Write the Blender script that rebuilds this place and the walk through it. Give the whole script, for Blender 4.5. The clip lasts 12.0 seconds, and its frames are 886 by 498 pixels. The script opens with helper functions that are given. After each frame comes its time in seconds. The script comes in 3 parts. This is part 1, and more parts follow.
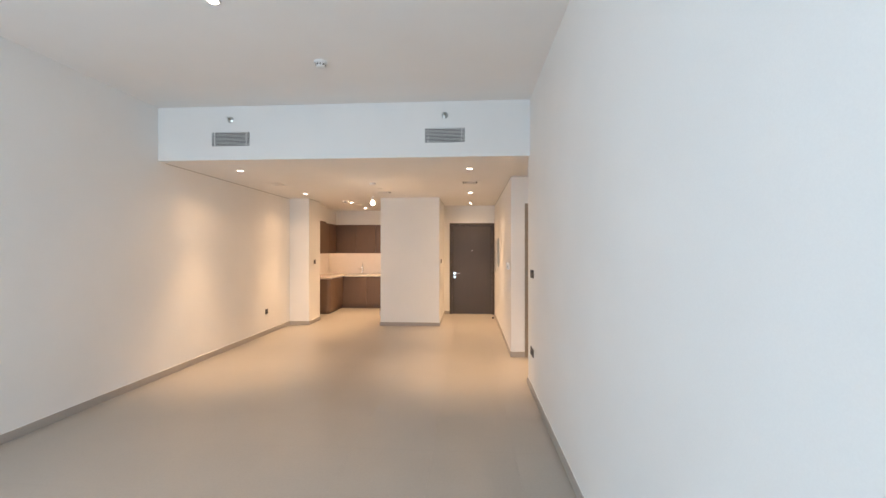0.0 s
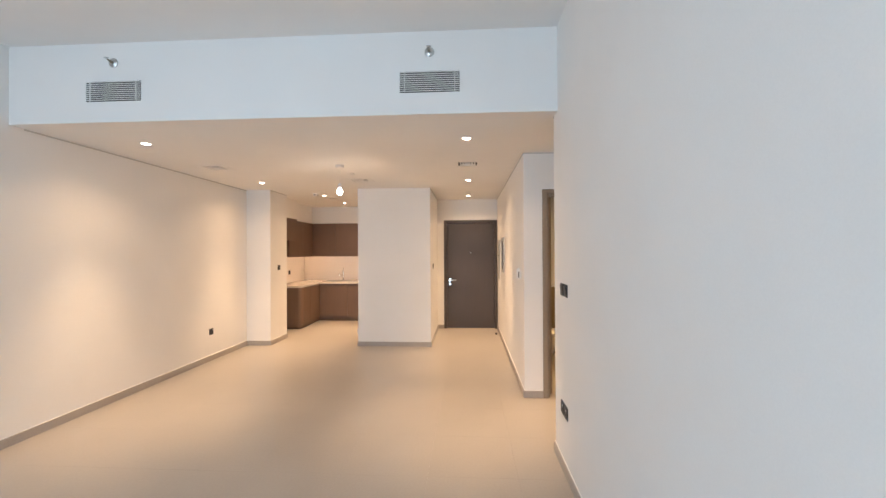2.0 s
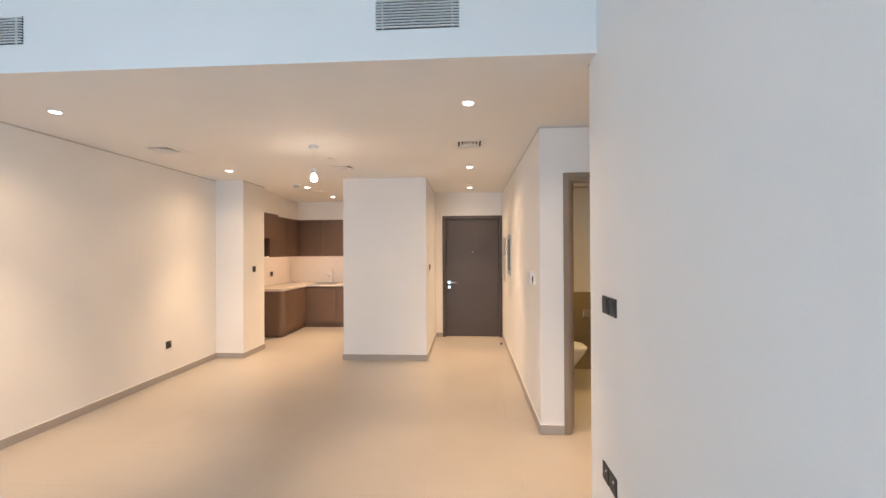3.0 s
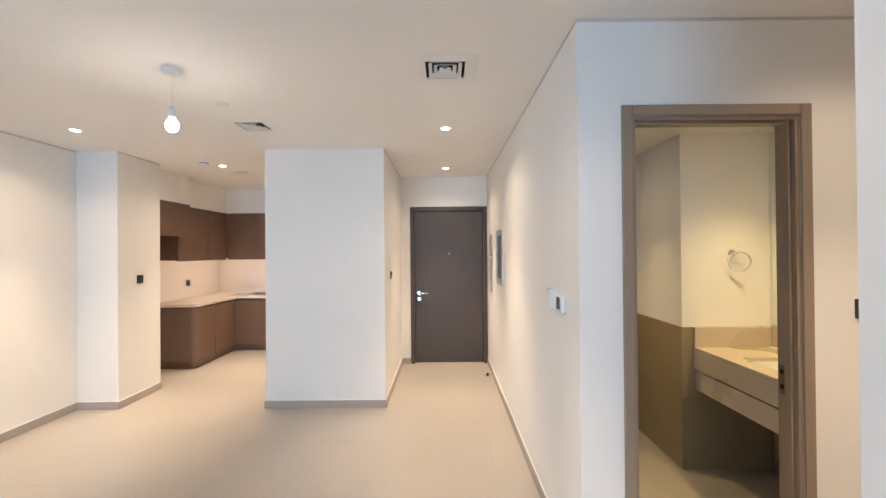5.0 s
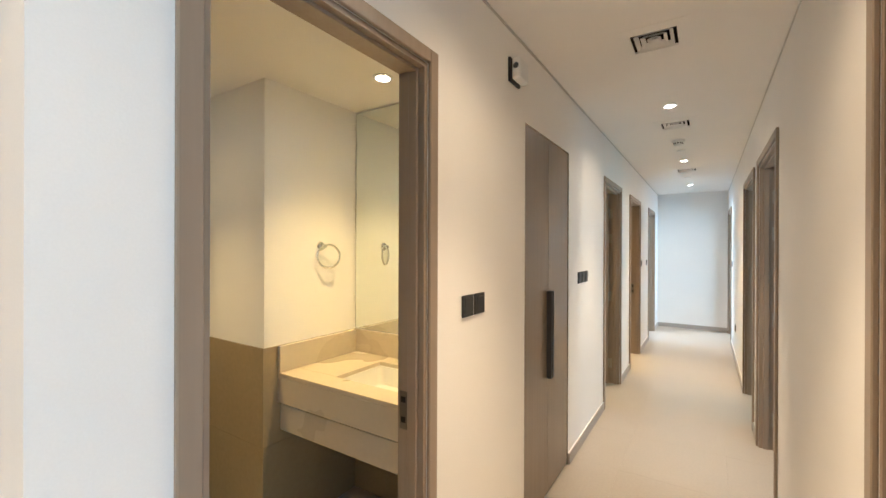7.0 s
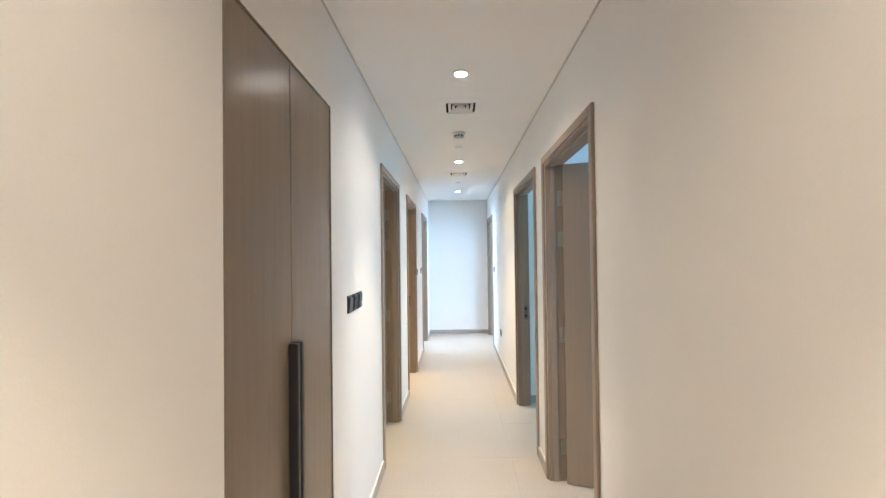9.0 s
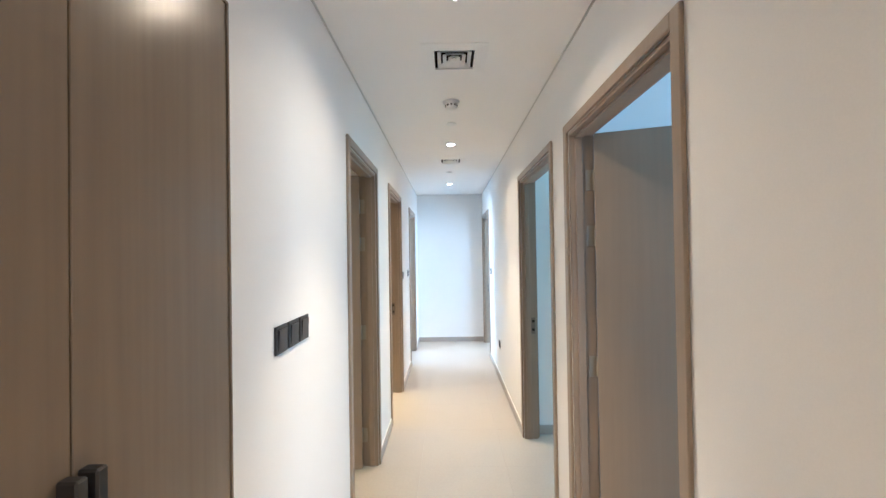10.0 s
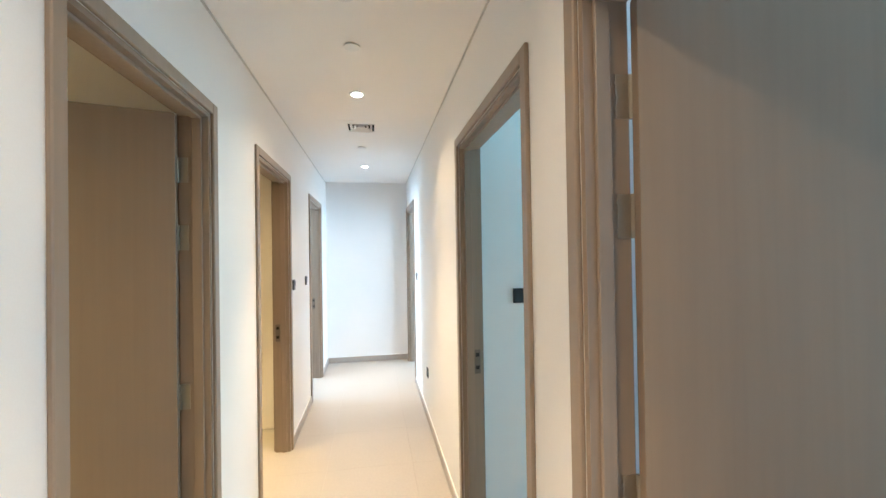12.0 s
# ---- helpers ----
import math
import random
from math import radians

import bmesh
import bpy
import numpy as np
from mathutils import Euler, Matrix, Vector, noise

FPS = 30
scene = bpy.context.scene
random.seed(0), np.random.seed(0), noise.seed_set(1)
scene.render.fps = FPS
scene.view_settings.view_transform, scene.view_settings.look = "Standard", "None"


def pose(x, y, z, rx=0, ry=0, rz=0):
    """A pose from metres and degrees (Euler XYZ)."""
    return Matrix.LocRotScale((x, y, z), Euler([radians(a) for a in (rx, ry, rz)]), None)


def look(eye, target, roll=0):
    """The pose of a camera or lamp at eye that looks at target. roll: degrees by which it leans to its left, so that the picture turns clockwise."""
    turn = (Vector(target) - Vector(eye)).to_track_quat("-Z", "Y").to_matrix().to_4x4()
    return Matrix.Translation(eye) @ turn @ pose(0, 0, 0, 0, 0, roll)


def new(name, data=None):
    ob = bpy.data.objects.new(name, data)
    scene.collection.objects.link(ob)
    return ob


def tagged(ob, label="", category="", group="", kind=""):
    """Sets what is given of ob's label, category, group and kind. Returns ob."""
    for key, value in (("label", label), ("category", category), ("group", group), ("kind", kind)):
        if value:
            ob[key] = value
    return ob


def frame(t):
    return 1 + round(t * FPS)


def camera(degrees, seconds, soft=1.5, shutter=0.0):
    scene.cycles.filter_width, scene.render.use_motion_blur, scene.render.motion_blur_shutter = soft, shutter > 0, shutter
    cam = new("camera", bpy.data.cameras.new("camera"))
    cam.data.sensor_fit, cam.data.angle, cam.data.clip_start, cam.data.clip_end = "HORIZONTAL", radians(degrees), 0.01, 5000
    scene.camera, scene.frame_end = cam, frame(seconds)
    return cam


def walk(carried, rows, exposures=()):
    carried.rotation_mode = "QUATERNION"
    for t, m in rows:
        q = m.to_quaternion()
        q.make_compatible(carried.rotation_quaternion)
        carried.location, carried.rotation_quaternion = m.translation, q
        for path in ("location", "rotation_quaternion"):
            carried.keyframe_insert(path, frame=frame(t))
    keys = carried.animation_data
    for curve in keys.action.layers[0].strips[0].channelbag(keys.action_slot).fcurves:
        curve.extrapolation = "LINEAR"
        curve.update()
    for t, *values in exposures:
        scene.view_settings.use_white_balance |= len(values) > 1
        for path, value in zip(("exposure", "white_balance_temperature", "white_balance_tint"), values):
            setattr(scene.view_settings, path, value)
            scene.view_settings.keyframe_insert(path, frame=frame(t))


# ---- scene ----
cam = camera(94.8, 12.0)
PATH = [
    (0, (0.155, -0.26, 1.485), (0.026, 1.735, 1.49), 0.0),
    (0.5, (0.161, 0.061, 1.498), (0.034, 2.057, 1.51), -0.3),
    (1, (0.166, 0.418, 1.517), (0.042, 2.414, 1.525), 0.1),
    (1.5, (0.177, 0.818, 1.513), (0.054, 2.814, 1.518), -0.0),
    (2, (0.158, 1.236, 1.501), (0.038, 3.232, 1.513), -0.3),
    (2.5, (0.149, 1.665, 1.492), (0.025, 3.661, 1.506), -0.2),
    (3, (0.149, 2.079, 1.499), (0.025, 4.076, 1.508), -0.3),
    (3.2, (0.142, 2.247, 1.483), (0.021, 4.244, 1.497), -0.3),
    (5, (0.148, 3.687, 1.504), (0.145, 5.687, 1.516), -0.5),
    (5.5, (0.194, 4.018, 1.492), (0.318, 6.014, 1.508), -0.5),
    (6, (0.289, 4.293, 1.496), (0.798, 6.227, 1.488), -0.5),
    (6.5, (0.395, 4.526, 1.503), (1.558, 6.153, 1.487), -0.2),
    (7, (0.578, 4.669, 1.464), (2.258, 5.755, 1.462), 0.2),
    (7.5, (0.799, 4.812, 1.471), (2.708, 5.407, 1.482), -0.2),
    (7.7, (0.866, 4.836, 1.509), (2.811, 5.304, 1.521), -0.5),
    (9.5, (2.051, 4.945, 1.483), (4.051, 4.977, 1.511), -0.7),
    (10, (2.4, 4.94, 1.508), (4.4, 4.962, 1.528), -0.9),
    (10.5, (2.742, 4.954, 1.493), (4.742, 4.953, 1.513), -0.7),
    (11, (3.05, 4.938, 1.494), (5.05, 4.916, 1.523), -0.7),
    (11.5, (3.314, 4.886, 1.49), (5.31, 4.766, 1.521), -0.9),
    (12, (3.543, 4.804, 1.504), (5.515, 4.47, 1.523), -0.9),
]
EXPOSURES = [(0.0, 0.06, 6700, 18), (3.2, 0.2, 6000, 15), (5.0, 0.31, 5250, 9), (6.0, 0.44, 5150, 8), (7.5, 0.74, 5550, 5), (9.5, 0.92, 4750, 5), (10.5, 0.9, 4950, 7), (12.0, 0.94, 5250, 6)]
P_LIVING, P_ROOM, P_SPOT, P_WC, P_BULB, P_BATH = 118, 58, 184, 70, 1.8, 190
walk(cam, [(t, look(eye, target, roll)) for t, eye, target, roll in PATH], EXPOSURES)

# ---- world, daylight and lamps ----
world = bpy.data.worlds.new("sky_world")
scene.world = world
world.use_nodes = True
wn = world.node_tree
sky = wn.nodes.new("ShaderNodeTexSky")
sky.sky_type, sky.sun_disc = "NISHITA", False
sky.sun_elevation, sky.sun_rotation = radians(50), radians(60)
wn.nodes["Background"].inputs["Strength"].default_value = 0.1
wn.links.new(sky.outputs["Color"], wn.nodes["Background"].inputs["Color"])

WARM = (1.0, 0.67, 0.37)
AMBER = (1.0, 0.635, 0.23)
DAY = (0.625, 0.845, 1.0)
CYAN_DAY = (0.50, 0.86, 0.97)   # greener daylight, lamp colour set for the narrow side room


def sky_lamp(x, y, z, w, h, power, rz, tone=DAY):
    """Daylight of a window's opening: an area lamp that faces -y, or +y where rz is 180."""
    d = bpy.data.lights.new("window_daylight", "AREA")
    d.shape, d.size, d.size_y, d.energy, d.color = "RECTANGLE", w, h, power, tone
    ob = new("window_daylight", d)
    ob.matrix_basis = look((x, y, z), (x, y + (1 if rz else -1), z))
    return ob


def spot_lamp(x, y, z, power, angle=68, spill=0.26, tone=WARM):
    """A downlight: the reflector's beam and the weaker, wide spill of its lens."""
    for strength, cone in ((power, angle), (power * spill, 142)):
        d = bpy.data.lights.new("downlight_lamp", "SPOT")
        d.energy, d.color, d.spot_size, d.spot_blend, d.shadow_soft_size = strength, tone, radians(cone), 1.0, 0.014
        new("downlight_lamp", d).matrix_basis = pose(x, y, z)


def bulb_lamp(x, y, z, power, radius):
    d = bpy.data.lights.new("bulb_lamp", "POINT")
    d.energy, d.color, d.shadow_soft_size = power, WARM, radius
    new("bulb_lamp", d).matrix_basis = pose(x, y, z)


# ---- materials ----
def material(name, color, rough=0.5, metal=0.0, grain=0.0, scale=40.0, bump=0.0, wood=False, blotch=0.0, random_tone=0.0, spec=0.5, axis=2, laid=False):
    m = bpy.data.materials.new(name)
    m.use_nodes = True
    nt = m.node_tree
    b = nt.nodes["Principled BSDF"]
    b.inputs["Base Color"].default_value = (*color, 1)
    b.inputs["Roughness"].default_value = rough
    b.inputs["Metallic"].default_value = metal
    b.inputs["Specular IOR Level"].default_value = spec
    if grain or blotch or bump or random_tone:
        tc = nt.nodes.new("ShaderNodeTexCoord")
        mp = nt.nodes.new("ShaderNodeMapping")
        place = nt.nodes.new("ShaderNodeNewGeometry").outputs["Position"] if laid else tc.outputs["Object"]
        nt.links.new(place, mp.inputs["Vector"])
        if wood:
            s = [1.0, 1.0, 1.0]
            s[axis] = 0.03
            mp.inputs["Scale"].default_value = s
        fine = nt.nodes.new("ShaderNodeTexNoise")
        fine.inputs["Scale"].default_value = scale
        fine.inputs["Detail"].default_value = 6
        nt.links.new(mp.outputs["Vector"], fine.inputs["Vector"])
        big = nt.nodes.new("ShaderNodeTexNoise")
        big.inputs["Scale"].default_value = 1.7
        big.inputs["Detail"].default_value = 3
        nt.links.new(place, big.inputs["Vector"])

        def spread(src, amount):
            r = nt.nodes.new("ShaderNodeMapRange")
            r.inputs["From Min"].default_value, r.inputs["From Max"].default_value = 0.3, 0.7
            r.inputs["To Min"].default_value, r.inputs["To Max"].default_value = 1 - amount, 1 + amount
            r.clamp = False
            nt.links.new(src, r.inputs["Value"])
            return r.outputs["Result"]

        def times(a, c):
            k = nt.nodes.new("ShaderNodeMath")
            k.operation = "MULTIPLY"
            nt.links.new(a, k.inputs[0])
            nt.links.new(c, k.inputs[1])
            return k.outputs[0]

        f = times(spread(fine.outputs["Fac"], grain), spread(big.outputs["Fac"], blotch))
        if random_tone:
            oi = nt.nodes.new("ShaderNodeObjectInfo")
            r = nt.nodes.new("ShaderNodeMapRange")
            r.inputs["To Min"].default_value, r.inputs["To Max"].default_value = 1 - random_tone, 1 + random_tone
            nt.links.new(oi.outputs["Random"], r.inputs["Value"])
            f = times(f, r.outputs["Result"])
        vm = nt.nodes.new("ShaderNodeVectorMath")
        vm.operation = "SCALE"
        vm.inputs[0].default_value = color
        nt.links.new(f, vm.inputs["Scale"])
        nt.links.new(vm.outputs["Vector"], b.inputs["Base Color"])
        rr = nt.nodes.new("ShaderNodeMapRange")
        rr.inputs["To Min"].default_value, rr.inputs["To Max"].default_value = max(rough - 0.025, 0.02), min(rough + 0.025, 1)
        nt.links.new(big.outputs["Fac"], rr.inputs["Value"])
        nt.links.new(rr.outputs["Result"], b.inputs["Roughness"])
        if bump:
            bp = nt.nodes.new("ShaderNodeBump")
            bp.inputs["Strength"].default_value, bp.inputs["Distance"].default_value = bump, 0.002
            nt.links.new(fine.outputs["Fac"], bp.inputs["Height"])
            nt.links.new(bp.outputs["Normal"], b.inputs["Normal"])
    return m


def glow(name, color, strength):
    m = bpy.data.materials.new(name)
    m.use_nodes = True
    b = m.node_tree.nodes["Principled BSDF"]
    b.inputs["Base Color"].default_value = (0.9, 0.9, 0.9, 1)
    b.inputs["Emission Color"].default_value = (*color, 1)
    b.inputs["Emission Strength"].default_value = strength
    return m


PAINT = material("white_wall_paint", (0.86, 0.845, 0.82), 0.62, grain=0.012, scale=220, bump=0.12, blotch=0.015, spec=0.35)
CEIL = material("white_ceiling_paint", (0.87, 0.855, 0.835), 0.8, grain=0.01, scale=200, bump=0.06, blotch=0.012, spec=0.2)
TILE = material("beige_porcelain_tile", (0.43, 0.395, 0.35), 0.30, grain=0.03, scale=60, bump=0.05, blotch=0.03, random_tone=0.006, laid=True)
GROUT = material("beige_grout", (0.43, 0.395, 0.35), 0.7, grain=0.05, scale=150)
SKIRT = material("taupe_skirting", (0.40, 0.365, 0.33), 0.42, grain=0.03, scale=80, blotch=0.03)
GAP_SHADE = material("painted_gap_shade", (0.60, 0.58, 0.55), 0.6)
WOOD = material("taupe_laminate", (0.285, 0.215, 0.152), 0.42, grain=0.032, scale=55, wood=True, bump=0.08, blotch=0.05)
CASING = material("taupe_casing", (0.295, 0.23, 0.172), 0.40, grain=0.06, scale=50, wood=True, bump=0.05, blotch=0.04)
ENTRY = material("dark_brown_laminate", (0.072, 0.055, 0.046), 0.42, grain=0.05, scale=60, wood=True, bump=0.08, blotch=0.06)
CLOSET = material("brown_lacquer", (0.225, 0.175, 0.125), 0.24, grain=0.05, scale=60, wood=True, bump=0.03, blotch=0.05)
CABINET = material("walnut_laminate", (0.165, 0.102, 0.070), 0.40, grain=0.05, scale=70, wood=True, bump=0.05, blotch=0.05)
WORKTOP = material("cream_quartz", (0.70, 0.64, 0.57), 0.25, grain=0.04, scale=180, blotch=0.03)
SPLASH = material("white_backsplash", (0.78, 0.74, 0.69), 0.3, grain=0.015, scale=120, blotch=0.02)
STONE = material("beige_limestone", (0.57, 0.50, 0.385), 0.28, grain=0.02, scale=35, blotch=0.02)
DADO = material("taupe_wall_tile", (0.33, 0.258, 0.152), 0.20, grain=0.04, scale=40, blotch=0.05, random_tone=0.02)
BLACK = material("anthracite_plastic", (0.028, 0.028, 0.030), 0.42, grain=0.05, scale=300, bump=0.03)
# near-black that paints the shade inside holes, slots and ducts
VOID_SHADE = material("void_shade", (0.015, 0.015, 0.015), 0.8)
WHITE = material("white_plastic", (0.78, 0.78, 0.77), 0.35, grain=0.01, scale=90)
VENT = material("white_powder_coat", (0.85, 0.835, 0.815), 0.45, grain=0.02, scale=150)
ALU = material("grey_aluminium", (0.55, 0.56, 0.56), 0.4, 0.6, grain=0.04, scale=120)
STEEL = material("brushed_steel", (0.55, 0.55, 0.54), 0.3, 1.0, grain=0.05, scale=200)
HINGE = material("dull_nickel", (0.38, 0.345, 0.28), 0.35, 0.8)
BRONZE = material("dull_bronze", (0.20, 0.17, 0.14), 0.45, 0.8)
CHROME = material("chrome", (0.85, 0.85, 0.84), 0.07, 1.0)
CERAMIC = material("white_ceramic", (0.80, 0.79, 0.76), 0.1)
MIRROR = material("mirror_silver", (0.86, 0.90, 0.86), 0.015, 1.0)
PANEL = material("dark_grey_metal", (0.16, 0.165, 0.165), 0.45, 0.3, grain=0.04, scale=120)
SCREEN = material("dark_glass_screen", (0.03, 0.035, 0.045), 0.12)
LENS = glow("lit_downlight", (1.0, 0.86, 0.66), 18)
BULB = glow("lit_bulb", (1.0, 0.88, 0.70), 30)
STRIP = glow("lit_led_strip", (1.0, 0.64, 0.36), 20)
GLASS = bpy.data.materials.new("clear_glass")
GLASS.use_nodes = True
GLASS.node_tree.nodes["Principled BSDF"].inputs["Transmission Weight"].default_value = 1
GLASS.node_tree.nodes["Principled BSDF"].inputs["Roughness"].default_value = 0.02


# ---- mesh helpers ----
def box(bm, x0, x1, y0, y1, z0, z1, bevel=0.0, seg=1):
    r = bmesh.ops.create_cube(bm, size=1, matrix=Matrix.LocRotScale(((x0 + x1) / 2, (y0 + y1) / 2, (z0 + z1) / 2), None, (x1 - x0, y1 - y0, z1 - z0)))
    if bevel:
        es = list({e for v in r["verts"] for e in v.link_edges})
        bmesh.ops.bevel(bm, geom=es, offset=bevel, segments=seg, affect="EDGES", profile=0.5)
    return bm


def B(*a, **k):
    return box(bmesh.new(), *a, **k)


def rod(bm, p, q, r, n=16, r2=None):
    p, q = Vector(p), Vector(q)
    m = Matrix.Translation((p + q) / 2) @ (q - p).to_track_quat("Z", "Y").to_matrix().to_4x4()
    bmesh.ops.create_cone(bm, cap_ends=True, segments=n, radius1=r, radius2=r if r2 is None else r2, depth=(q - p).length, matrix=m)
    return bm


def lathe(bm, profile, n=32, centre=(0, 0, 0), turn=None):
    """A body of revolution about z from (radius, height) pairs."""
    m = Matrix.Translation(centre) @ (turn or Matrix())
    rings = []
    for r, z in profile:
        rings.append([bm.verts.new(m @ Vector((max(r, 1e-4) * math.cos(2 * math.pi * i / n), max(r, 1e-4) * math.sin(2 * math.pi * i / n), z))) for i in range(n)])
    for a, b in zip(rings, rings[1:]):
        for i in range(n):
            bm.faces.new((a[i], a[(i + 1) % n], b[(i + 1) % n], b[i]))
    for ring in (rings[0], rings[-1]):
        bm.faces.new(ring)
    bmesh.ops.recalc_face_normals(bm, faces=bm.faces[:])
    return bm


def outline(bm, pts, z0, z1):
    """An upright prism over a plan outline."""
    f = bm.faces.new([bm.verts.new((x, y, z0)) for x, y in pts])
    r = bmesh.ops.extrude_face_region(bm, geom=[f])
    bmesh.ops.translate(bm, verts=[v for v in r["geom"] if isinstance(v, bmesh.types.BMVert)], vec=(0, 0, z1 - z0))
    bmesh.ops.recalc_face_normals(bm, faces=bm.faces[:])
    return bm


def torus(bm, R, r, m, n=40, k=10):
    rings = []
    for i in range(n):
        a = 2 * math.pi * i / n
        rings.append([bm.verts.new(m @ Vector(((R + r * math.cos(2 * math.pi * j / k)) * math.cos(a), (R + r * math.cos(2 * math.pi * j / k)) * math.sin(a), r * math.sin(2 * math.pi * j / k)))) for j in range(k)])
    for i in range(n):
        for j in range(k):
            bm.faces.new((rings[i][j], rings[(i + 1) % n][j], rings[(i + 1) % n][(j + 1) % k], rings[i][(j + 1) % k]))
    bmesh.ops.recalc_face_normals(bm, faces=bm.faces[:])
    return bm


def part(name, bm, mat, parent=None, label="", smooth=False):
    me = bpy.data.meshes.new(name)
    bm.to_mesh(me)
    bm.free()
    me.materials.append(mat)
    if smooth:
        for p in me.polygons:
            p.use_smooth = True
        me.set_sharp_from_angle(angle=radians(40))
    ob = new(name, me)
    ob.parent = parent
    if label:
        ob["label"] = label
    return ob


def thing(name, m, label, category, group="", kind=""):
    e = new(name)
    e.empty_display_size = 0.1
    e.matrix_basis = m
    return tagged(e, label, category, group, kind)


def structure(name, bm, mat, label, category="wall"):
    return tagged(part(name, bm, mat), label, category, kind="structure")


# ---- the plan ----
XW, XE = -3.42, 0.811            # living room, west and east wall
YB, YS = 4.209, -2.0             # bulkhead; window wall behind the start
YN, YC = 5.455, 4.340            # corridor, north and south wall
XH, XB0, XB1 = 0.735, -1.585, -0.427   # hall east wall; closet block
YBK, YD, XEND = 7.645, 9.175, 9.385
ZL, ZH, ZWC = 2.51, 3.12, 2.30
T = 0.11
DH = 2.13                        # top of the door casings
KW, KN = -3.65, 10.55            # kitchen west and north wall
OPEN_INSET = 0.045               # wall opening inside the outer casing edge

# doors: outer casing from x0 to x1, wall, hinge side, opening angle
NORTH_DOORS = [(0.922, 1.742), (4.482, 5.376), (5.956, 6.900), (7.847, 8.790)]
SOUTH_DOORS = [(0.985, 1.930), (3.416, 4.443), (4.692, 5.770), (8.250, 9.288)]
CLO0, CLO1, CLOZ = 2.570, 3.364, 2.115


def pierced(x0, x1, y0, y1, z1, holes):
    """A wall along x with openings (from, to, top) that reach the floor."""
    bm = bmesh.new()
    pts = [(x0, 0)]
    for a, b, h in sorted(holes):
        pts += [(a, 0), (a, h), (b, h), (b, 0)]
    pts += [(x1, 0), (x1, z1), (x0, z1)]
    f = bm.faces.new([bm.verts.new((x, y0, z)) for x, z in pts])
    r = bmesh.ops.extrude_face_region(bm, geom=[f])
    bmesh.ops.translate(bm, verts=[v for v in r["geom"] if isinstance(v, bmesh.types.BMVert)], vec=(0, y1 - y0, 0))
    bmesh.ops.recalc_face_normals(bm, faces=bm.faces[:])
    bmesh.ops.triangulate(bm, faces=[f for f in bm.faces if len(f.verts) > 4])
    return bm


n_holes = [(a + OPEN_INSET, b - OPEN_INSET, DH - OPEN_INSET) for a, b in NORTH_DOORS] + [(CLO0, CLO1, CLOZ)]
s_holes = [(a + OPEN_INSET, b - OPEN_INSET, DH - OPEN_INSET) for a, b in SOUTH_DOORS]
structure("wall_corridor_north", pierced(XH, XEND, YN, YN + T, ZL, n_holes), PAINT, "white painted corridor wall with four doorways and a closet")
structure("wall_corridor_south", pierced(XE, XEND, YC - T, YC, ZL + 0.2, s_holes), PAINT, "white painted corridor wall with four doorways")
structure("wall_corridor_end", B(XEND, XEND + T, YC - T, YN + T, 0, ZL), PAINT, "white painted wall closing the corridor")
structure("wall_living_west", B(XW - T, XW, YS - T, 8.235, 0, ZH), PAINT, "long white painted living room wall")
bm = B(XE, XE + T, YS - T, YC - T, 0, ZH)
box(bm, XE, XE + T, YC - T, YB + T, ZL + 0.2, ZH)
structure("wall_living_east", bm, PAINT, "long white painted living room side wall")
structure("wall_column", B(XW, -3.022, YBK, 8.235, 0, ZL), PAINT, "white painted column beside the kitchen")
structure("wall_closet_block", B(XB0, XB1, YBK, KN, 0, ZL), PAINT, "white painted block between kitchen and hall")
structure("wall_hall_east", B(XH, XH + T, YN + T, YD + 0.2, 0, ZL), PAINT, "white painted hall wall with panels and controls")
structure("wall_bulkhead", B(XW, XE, YB, YB + T, ZL, ZH), PAINT, "white painted ceiling drop with two grilles")
ex0, ex1, ez = -0.300, 0.731, 2.106
bm = B(XB1, ex0 + 0.02, YD, YD + 0.2, 0, ZL)
box(bm, ex0 + 0.02, XH, YD, YD + 0.2, ez - 0.02, ZL)
structure("wall_hall_north", bm, PAINT, "white painted wall round the entrance door")
structure("wall_kitchen_west", B(KW - T, KW, 8.235, KN + T, 0, ZL), PAINT, "white painted kitchen wall")
structure("wall_kitchen_north", B(KW, XB0, KN, KN + T, 0, ZL), PAINT, "white painted kitchen wall behind the sink")
bm = B(XW, XE, YS - T, YS, 2.75, ZH)
box(bm, XW, -3.2, YS - T, YS, 0, 2.75)
box(bm, -0.5, XE, YS - T, YS, 0, 2.75)
structure("wall_living_south", bm, PAINT, "white painted wall round the balcony window")
structure("ceiling_living", B(XW - T, XE + T, YS - T, YB, ZH, ZH + 0.15), CEIL, "white painted high living room ceiling", "ceiling")
DIFFUSERS = [(-2.83, 5.90, 0.35), (-1.347, 6.90, 0.35), (0.165, 5.935, 0.35), (-2.36, 8.75, 0.28), (2.86, 4.89, 0.33), (4.50, 4.89, 0.33), (6.83, 4.89, 0.33)]
DUCT = 0.31                      # half-width of a duct opening, as a share of the diffuser


def slab(bm, x0, x1, y0, y1, z0, z1, holes):
    """A slab with square openings (x, y, half-width), laid in bands between the openings' edges."""
    hs = [h for h in holes if x0 < h[0] < x1 and y0 < h[1] < y1]
    ys = sorted({y0, y1} | {h[1] + k * h[2] for h in hs for k in (-1, 1)})
    for a, b in zip(ys, ys[1:]):
        m = (a + b) / 2
        x = x0
        for hx, hy, hw in sorted(h for h in hs if abs(h[1] - m) < h[2]):
            box(bm, x, hx - hw, a, b, z0, z1)
            x = hx + hw
        box(bm, x, x1, a, b, z0, z1)


